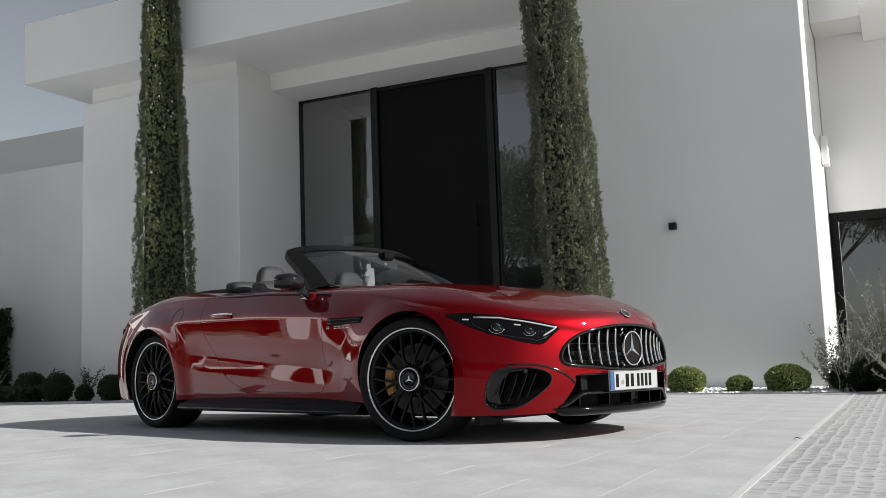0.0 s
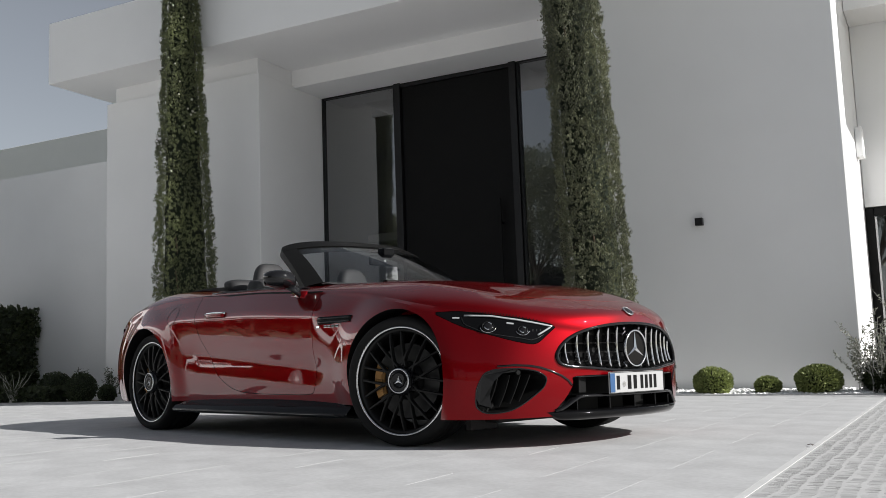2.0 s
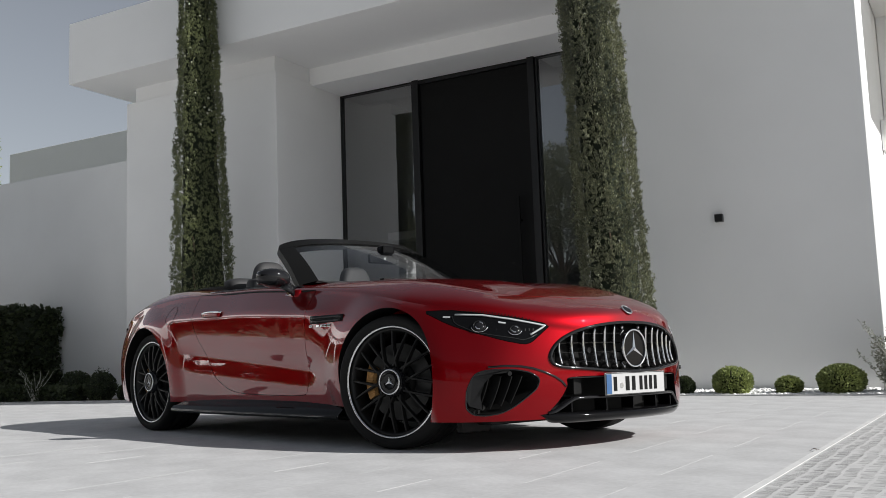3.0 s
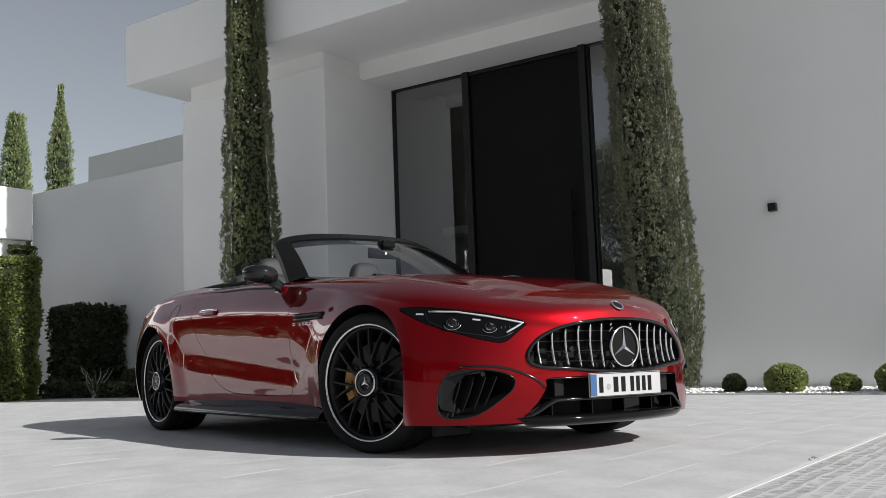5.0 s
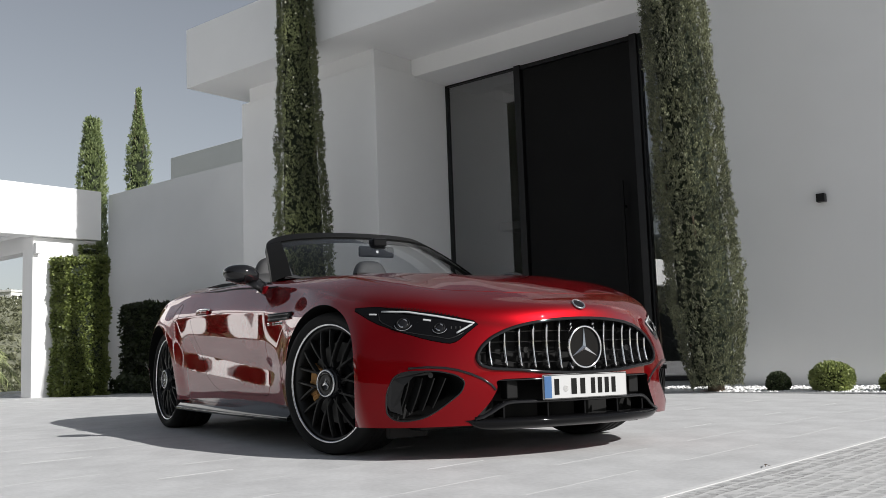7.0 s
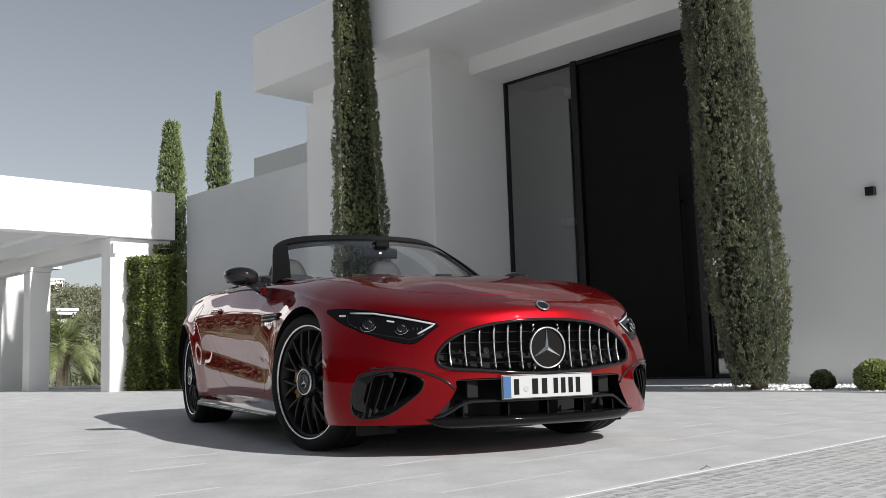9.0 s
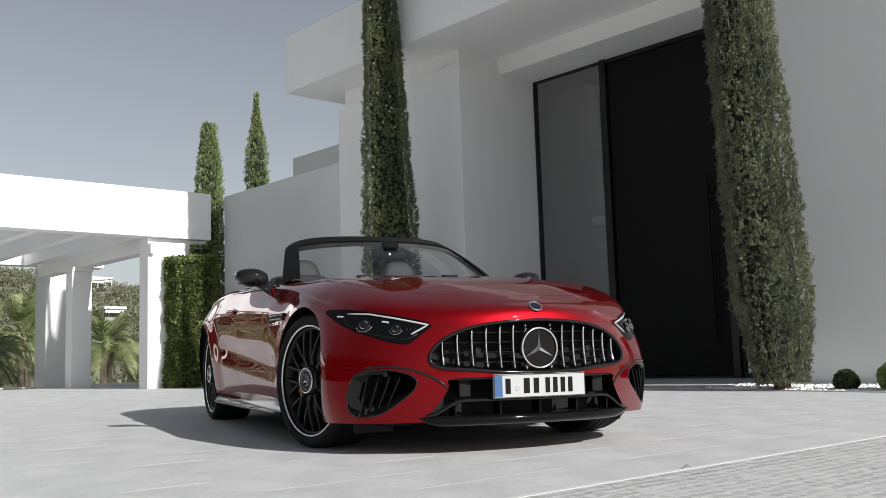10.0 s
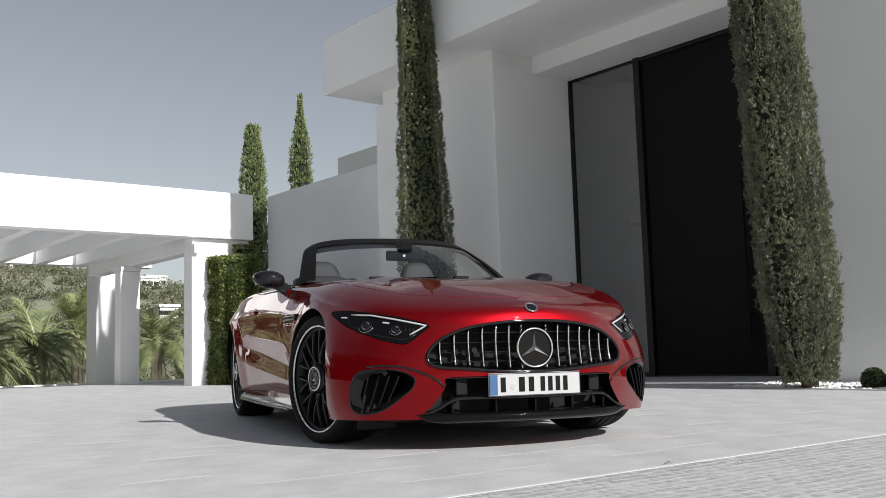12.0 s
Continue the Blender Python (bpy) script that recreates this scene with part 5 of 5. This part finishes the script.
    rows = [[bm.verts.new((xx, -sg * (y - 0.02 + 0.012 * math.cos((xx + 1.35) * 1.8)), z)) for y, z in prof] for xx in np.linspace(-2.30, -0.385, 24)]
    for a, b in zip(rows, rows[1:]):
        for j in range(len(prof) - 1):
            bm.faces.new((a[j], a[j + 1], b[j + 1], b[j]))
    bmesh.ops.recalc_face_normals(bm, faces=bm.faces)
    sk = part("side_skirt", bm, M_deep, car, "black side skirt blade", smooth=True)
    part("blade_edge", ribbon([(xx, -sg * (0.937 + 0.012 * math.cos((xx + 1.35) * 1.8)), 0.158) for xx in np.linspace(-2.28, -0.40, 16)], 0.010, 0.006, (0, -sg, 0.3)), M_gloss, sk, "gloss black blade edge", smooth=True)
    fl = [side(-2.33 + 0.062 * math.cos(a), 0.80 + 0.062 * math.sin(a), 0.0004) for a in np.linspace(0, 2 * math.pi, 40, endpoint=False)]
    if sg == 1:
        part("filler_flap", ribbon(fl, 0.003, 0.002, (0, -1, 0), close=True), M_satin, car)
    part("air_deflector", box(0.36, 0.40, min(-sg * 0.56, -sg * 0.76), max(-sg * 0.56, -sg * 0.76), 0.092, 0.165, 0.006), M_satin, car, "black rubber air deflector")
    # tail lamp
    pts = [on_skin((-3.9, -sg * (0.38 + 0.035 * k), 0.735), (1, 0, 0), 0.002) for k in range(11)]
    part("tail_lamp", ribbon(pts, 0.05, 0.012, (-1, 0, 0)), M_gloss, car, "slim dark tail lamp", smooth=True)

# ---- cabin ----
cab = thing("cabin", "", "")
cab.parent = car
part("floor_tub", box(-2.16, -0.7, -0.74, 0.74, 0.385, 0.42), M_leather, cab)
bm = bmesh.new()
rows = []
for j in range(25):
    y = -0.745 + 1.49 * j / 24
    rows.append([bm.verts.new(p) for p in ((-0.60 - 0.25 * (y / 0.745) ** 2, y, 0.925), (-0.82, y, 0.945 - 0.012 * abs(y)), (-0.98, y, 0.925), (-1.02, y, 0.86), (-0.98, y, 0.60), (-0.9, y, 0.42))])
for a, b in zip(rows, rows[1:]):
    for j in range(5):
        bm.faces.new((a[j], a[j + 1], b[j + 1], b[j]))
bmesh.ops.recalc_face_normals(bm, faces=bm.faces)
part("dashboard", bm, M_leather, cab, "dark leather dashboard", smooth=True)
part("screen", box(-1.01, -0.995, -0.09, 0.09, 0.70, 0.93, 0.004), M_gloss, cab)
part("tunnel", box(-1.9, -0.95, -0.10, 0.10, 0.40, 0.62, 0.03), M_leather, cab)
wheel_pts = [Vector((-1.19 + 0.07 * math.sin(a), 0.37 + 0.18 * math.cos(a), 0.80 + 0.165 * math.sin(a))) for a in np.linspace(0, 2 * math.pi, 32, endpoint=False)]
stw = part("steering_wheel", ribbon(wheel_pts, 0.028, 0.030, (-1, 0, 0.4), close=True), M_leather, cab, smooth=True)
part("hub", box(-1.18, -1.13, 0.30, 0.44, 0.76, 0.84, 0.015), M_satin, stw)


def superbox(c, sx, sy, sz, e=0.45, lean=0.0):
    bm = bmesh.new()
    bmesh.ops.create_uvsphere(bm, u_segments=28, v_segments=18, radius=1.0)
    for v in bm.verts:
        x, y, z = (math.copysign(abs(q) ** e, q) for q in v.co)
        v.co = Vector((c[0] + x * sx + lean * z * sz, c[1] + y * sy, c[2] + z * sz))
    return bm


for y in (-0.375, 0.375):
    st = part("seat", superbox((-1.50, y, 0.53), 0.27, 0.25, 0.10), M_leather, cab, "dark leather sports seat with tall headrest", smooth=True)
    part("backrest", superbox((-1.80, y, 0.76), 0.075, 0.24, 0.29, 0.5, -0.28), M_leather, st, smooth=True)
    bm = superbox((-1.925, y, 1.045), 0.05, 0.138, 0.12, 0.55, -0.18)
    for v in bm.verts:
        v.co.y = y + (v.co.y - y) * (1 - 0.28 * (v.co.z - 1.045) / 0.12)
    part("headrest", bm, M_leather, st, smooth=True)
    part("bolster", superbox((-1.76, y - 0.2, 0.78), 0.07, 0.05, 0.25, 0.55, -0.25), M_leather, st, smooth=True)
    part("bolster", superbox((-1.76, y + 0.2, 0.78), 0.07, 0.05, 0.25, 0.55, -0.25), M_leather, st, smooth=True)
    part("rear_fairing", superbox((-2.26, y, 1.02), 0.085, 0.15, 0.055, 0.6, -0.3), M_leather, cab, smooth=True)
bm = bmesh.new()
rows = []
for k in range(13):
    x = -2.19 - 0.60 * k / 12
    rows.append([bm.verts.new(on_skin((x, 0.69 * (j / 16 * 2 - 1) * (1 - 0.08 * k / 12), 1.6), (0, 0, -1), 0.004 + 0.042 * math.sin(math.pi * min(1, k / 3, (12.5 - k) / 4) / 2) * (1 - (j / 8 - 1) ** 8))) for j in range(17)])
for a, b in zip(rows, rows[1:]):
    for j in range(16):
        bm.faces.new((a[j], a[j + 1], b[j + 1], b[j]))
bmesh.ops.solidify(bm, geom=bm.faces[:], thickness=0.006)
bmesh.ops.recalc_face_normals(bm, faces=bm.faces)
part("roof_cover", bm, M_satin, car, "dark cover panel over the folded soft top", smooth=True)

# ---- wheels ----
def lathe_y(profile, seg=72):
    """A ring turned about the y axis from (radius, y) pairs, closed on itself."""
    bm = bmesh.new()
    rings = [[bm.verts.new((r * math.cos(2 * math.pi * i / seg), y, r * math.sin(2 * math.pi * i / seg))) for i in range(seg)] for r, y in profile]
    for a, b in zip(rings, rings[1:] + rings[:1]):
        for i in range(seg):
            bm.faces.new((a[i], a[(i + 1) % seg], b[(i + 1) % seg], b[i]))
    bmesh.ops.recalc_face_normals(bm, faces=bm.faces)
    return bm


def spoke(a0, a1, r0, r1):
    """One slim bar from the hub to the rim; the outer face of the wheel looks to -y."""
    bm = bmesh.new()
    rings = []
    for k in range(7):
        q = k / 6
        r = r0 + (r1 - r0) * q
        a = a0 + (a1 - a0) * q
        y = -0.112 - 0.012 * math.sin(math.pi * q) + 0.010 * q
        w, d = 0.0078 - 0.0012 * q, 0.022
        p0 = Vector((r0 * math.cos(a0), 0, r0 * math.sin(a0)))
        p1 = Vector((r1 * math.cos(a1), 0, r1 * math.sin(a1)))
        c = p0.lerp(p1, q) + Vector((0, y, 0))
        s = (p1 - p0).normalized().cross(Vector((0, 1, 0)))
        rings.append([bm.verts.new(c + s * w * e + Vector((0, f, 0))) for e, f in ((-1.0, 0.004), (-0.6, -0.004), (0.6, -0.004), (1.0, 0.004), (0.9, d), (-0.9, d))])
    for a, b in zip(rings, rings[1:]):
        for j in range(6):
            bm.faces.new((a[j], a[(j + 1) % 6], b[(j + 1) % 6], b[j]))
    bm.faces.new(rings[0][::-1])
    bm.faces.new(rings[-1])
    bmesh.ops.recalc_face_normals(bm, faces=bm.faces)
    return bm


def build_wheel(parent):
    w = thing("wheel", "black multi-spoke alloy wheel with bright lip", "")
    del w["label"]
    w.parent = parent
    R = WHEEL_R
    tyre = lathe_y([(0.287, -0.122), (0.300, -0.136), (0.322, -0.138), (0.337, -0.128), (R - 0.002, -0.108), (R, -0.06), (R - 0.006, -0.056), (R - 0.006, -0.048), (R, -0.044), (R, -0.004), (R - 0.006, 0.0), (R - 0.006, 0.008), (R, 0.012), (R, 0.052), (R - 0.006, 0.056), (R, 0.064), (R - 0.002, 0.108), (0.337, 0.128), (0.320, 0.138), (0.287, 0.122), (0.280, 0.0)])
    part("tyre", tyre, M_rubber, w, "black low-profile tyre", smooth=True)
    part("rim", lathe_y([(0.279, -0.118), (0.262, -0.108), (0.250, -0.04), (0.246, 0.10), (0.280, 0.118), (0.280, 0.06), (0.274, -0.10)]), M_spoke, w, smooth=True)
    part("lip", lathe_y([(0.277, -0.120), (0.2785, -0.126), (0.286, -0.129), (0.289, -0.125), (0.288, -0.118)]), M_alu, w, "bright turned rim lip", smooth=True)
    first = None
    for k in range(10):
        a = 2 * math.pi * (k + 0.25) / 10
        for sg in (-1, 1):
            if first is None:
                first = {}
            if sg not in first:
                first[sg] = part("spoke", spoke(-sg * 0.20, sg * 0.185, 0.070, 0.272), M_spoke, w)
                first[sg].matrix_basis = pose(0, 0, 0, 0, -math.degrees(a), 0)
            else:
                o = new("spoke", first[sg].data)
                o.parent = w
                o.matrix_basis = pose(0, 0, 0, 0, -math.degrees(a), 0)
    cap = part("hub", lathe_y([(0.001, -0.146), (0.056, -0.146), (0.066, -0.140), (0.080, -0.120), (0.080, -0.08), (0.001, -0.08)], 40), M_gloss, w, smooth=True)
    part("hub_ring", lathe_y([(0.058, -0.147), (0.060, -0.151), (0.066, -0.148), (0.069, -0.139), (0.059, -0.141)], 48), M_alu, cap, "bright centre ring", smooth=True)
    bm = bmesh.new()
    for k in range(3):
        a = math.pi / 2 + k * 2 * math.pi / 3
        d, s = Vector((math.cos(a), 0, math.sin(a))), Vector((-math.sin(a), 0, math.cos(a)))
        c = Vector((0, -0.1475, 0))
        v = [bm.verts.new(c + s * 0.007), bm.verts.new(c - s * 0.007), bm.verts.new(c + d * 0.028), bm.verts.new(c + Vector((0, -0.003, 0)))]
        bm.faces.new((v[0], v[2], v[3]))
        bm.faces.new((v[2], v[1], v[3]))
    part("cap_arms", bm, M_alu, cap)
    part("brake_disc", lathe_y([(0.10, -0.052), (0.198, -0.052), (0.198, -0.020), (0.10, -0.020)], 60), M_disc, w, "drilled steel brake disc", smooth=False)
    part("disc_bell", lathe_y([(0.001, -0.075), (0.09, -0.07), (0.105, -0.05), (0.105, -0.02), (0.001, -0.02)], 40), M_satin, w, smooth=True)
    bm = bmesh.new()
    rows = []
    for k in range(13):
        a = math.pi - 0.48 + 0.96 * k / 12
        rows.append([bm.verts.new((r * math.cos(a), y, r * math.sin(a))) for r, y in ((0.145, -0.060), (0.160, -0.074), (0.198, -0.074), (0.210, -0.060), (0.210, 0.0), (0.145, 0.0))])
    for a, b in zip(rows, rows[1:]):
        for j in range(6):
            bm.faces.new((a[j], a[(j + 1) % 6], b[(j + 1) % 6], b[j]))
    bm.faces.new(rows[0][::-1])
    bm.faces.new(rows[-1])
    bmesh.ops.recalc_face_normals(bm, faces=bm.faces)
    cal = part("caliper", bm, M_bronze, w, "bronze brake caliper")
    for k in range(3):
        a = math.pi - 0.30 + 0.30 * k
        part("caliper_rib", box(-0.008, 0.008, -0.082, -0.072, -0.024, 0.024, 0.003), M_bronze, cal).matrix_basis = pose(0.172 * math.cos(a), 0, 0.172 * math.sin(a), 0, -math.degrees(a) + 90, 0) 
    return w


w0 = build_wheel(car)
STEER = 15  # degrees, front wheels turned to the car's left
w0.matrix_basis = pose(-0.03, -TRACK, WHEEL_R, 0, 0, STEER)
for ax, sg, spin in ((AXLE_R, 1, 0), (-0.03, -1, STEER), (AXLE_R, -1, 0)):
    copy_thing(w0, pose(ax, -sg * TRACK, WHEEL_R, 0, 0, spin if sg == 1 else 180 + spin))

# the car on the drive
CAR_R = Matrix(((0.951890, -0.306221, -0.011588), (0.306186, 0.951960, -0.004710), (0.012474, 0.000935, 0.999922))).transposed()
car.matrix_world = CAR_R.to_4x4()


# ---- tiles, setts and pebbles ----
def tile_mesh(w, l, h, bev):
    bm = box(-w / 2, w / 2, -l / 2, l / 2, -h, 0)
    es = [e for e in bm.edges if all(v.co.z > -0.001 for v in e.verts)]
    bmesh.ops.bevel(bm, geom=es, offset=bev, segments=1, affect="EDGES")
    me = bpy.data.meshes.new("tile")
    bm.to_mesh(me)
    bm.free()
    me.materials.append(M_tile)
    return me


full = tile_mesh(TW - 0.0008, TL - 0.0008, 0.012, 0.0003)
rng = random.Random(4)
rest = bmesh.new()
count = 0
for i in range(48):
    x = EDGE_X - 0.002 - TW * (i + 0.5)
    slope = -math.degrees(math.atan(0.0125 if x > -4 else 0.003))
    offs = rng.choice((0, 1, 2)) / 3 * TL
    y1 = KERB_Y - 0.003
    first = True
    while y1 > -9:
        l = offs if first and offs > 0.1 else TL
        first = False
        y0 = max(y1 - l, -9)
        yc = (y0 + y1) / 2
        near = -4.5 < y1 and count < 300 and i < 30
        m = pose(x, yc, gz(x, yc) + rng.uniform(0.0, 0.00002), 0, -slope, 0)
        if near:
            t = new("tile", full)
            if abs(l - TL) >= 0.01:
                m = m @ Matrix.Diagonal((1, (l - 0.004) / (TL - 0.004), 1, 1))
            t.parent = drive
            t.matrix_world = m
            count += 1
        else:
            r = bmesh.ops.create_cube(rest, size=1.0, matrix=m @ Matrix.Translation((0, 0, -0.006)) @ Matrix.Diagonal((TW - 0.0013, l - 0.0013, 0.012, 1)))
        y1 = y0
rs = part("tiles_far", rest, M_tile, drive)
rs["kind"] = "stuff"

# granite setts in uneven rows
rng = random.Random(9)
sett_meshes = []
for k in range(6):
    bm = box(-0.5, 0.5, -0.5, 0.5, -0.5, 0.5)
    bmesh.ops.bevel(bm, geom=[e for e in bm.edges if all(v.co.z > 0 for v in e.verts)], offset=0.012, segments=1, affect="EDGES")
    for v in bm.verts:
        v.co.x += rng.uniform(-0.05, 0.05)
        v.co.y += rng.uniform(-0.07, 0.07)
        v.co.z += rng.uniform(-0.006, 0.006) if v.co.z > 0 else 0
    me = bpy.data.meshes.new("sett")
    bm.to_mesh(me)
    bm.free()
    me.materials.append(M_sett)
    sett_meshes.append(me)
tv, tf = [], []
SW = 0.061
placed = 0
for i in range(48):
    x = EDGE_X + 0.066 + i * SW
    y = -5.6 + rng.uniform(0, 0.1)
    while y < KERB_Y - 0.3:
        l = rng.uniform(0.016, 0.036)
        yc = y + l / 2
        wv = 0.0045 * math.sin(yc * 9 + i * 0.35) + 0.0025 * math.sin(yc * 25 + i * 0.8) + rng.uniform(-0.0015, 0.0015)
        m = pose(x + wv, yc, gz(x, yc) - 0.0226 + rng.uniform(-0.0003, 0.0005), rng.uniform(-0.6, 0.6), rng.uniform(-0.2, 0.2), rng.uniform(-2, 2)) @ Matrix.Diagonal((SW * rng.uniform(0.74, 0.80), l * rng.uniform(0.90, 0.97), 0.045, 1))
        me = rng.choice(sett_meshes)
        if i < 6 and -1.9 < yc < 0.6 and placed < 300:
            s = new("sett", me)
            s.parent = setts
            s.matrix_world = m
            placed += 1
        else:
            b = len(tv)
            tv.extend(m @ v.co for v in me.vertices)
            tf.extend([b + q for q in p.vertices] for p in me.polygons)
        y += l
me = bpy.data.meshes.new("setts_rest")
me.from_pydata(tv, [], tf)
s = link("setts_rest", me, M_sett_rest, setts)
s["kind"] = "stuff"

# white pebbles along the wall
rng = random.Random(12)
peb = []
for k in range(5):
    bm = bmesh.new()
    bmesh.ops.create_icosphere(bm, subdivisions=1, radius=1.0)
    for v in bm.verts:
        v.co *= rng.uniform(0.82, 1.12)
    me = bpy.data.meshes.new("pebble")
    bm.to_mesh(me)
    bm.free()
    me.materials.append(M_pebble)
    me.polygons.foreach_set("use_smooth", [True] * len(me.polygons))
    peb.append(me)
tv, tf = [], []
placed = 0
for i in range(5200):
    x, y = rng.uniform(-2.15, 1.55), KERB_Y + 0.10 + rng.random() ** 1.3 * 0.85
    s = rng.uniform(0.014, 0.034)
    m = pose(x, y, gz(x, y) - 0.018 + s * 0.4 + 0.03 * (y - KERB_Y), rng.uniform(0, 360), rng.uniform(0, 40), rng.uniform(0, 360)) @ Matrix.Diagonal((s * 1.3, s, s * 0.75, 1))
    me = rng.choice(peb)
    if placed < 280 and y < KERB_Y + 0.25 and -2.3 < x < 1.3:
        o = new("pebble", me)
        o.parent = bed
        o.matrix_world = m
        placed += 1
    else:
        b = len(tv)
        tv.extend(m @ v.co for v in me.vertices)
        tf.extend([b + q for q in p.vertices] for p in me.polygons)
me = bpy.data.meshes.new("pebbles_rest")
me.from_pydata(tv, [], tf)
s = link("pebbles_rest", me, M_pebbles, bed, smooth=True)
s["kind"] = "stuff"

# a dry twig dropped by the edging
twig = thing("twig", "thin dark dry twig lying on the stone edging", "twig", pose(1.70, -0.38, gz(1.70, -0.38) + 0.004, 0, 0, -65))
part("stick", tube([(-0.05, 0, 0.001), (-0.01, 0.004, 0.008), (0.04, -0.002, 0.004)], [0.0015, 0.002, 0.001], 5), M_bark, twig)
part("side_shoot", tube([(-0.01, 0.004, 0.008), (0.005, 0.02, 0.002)], [0.0012, 0.0008], 5), M_bark, twig)
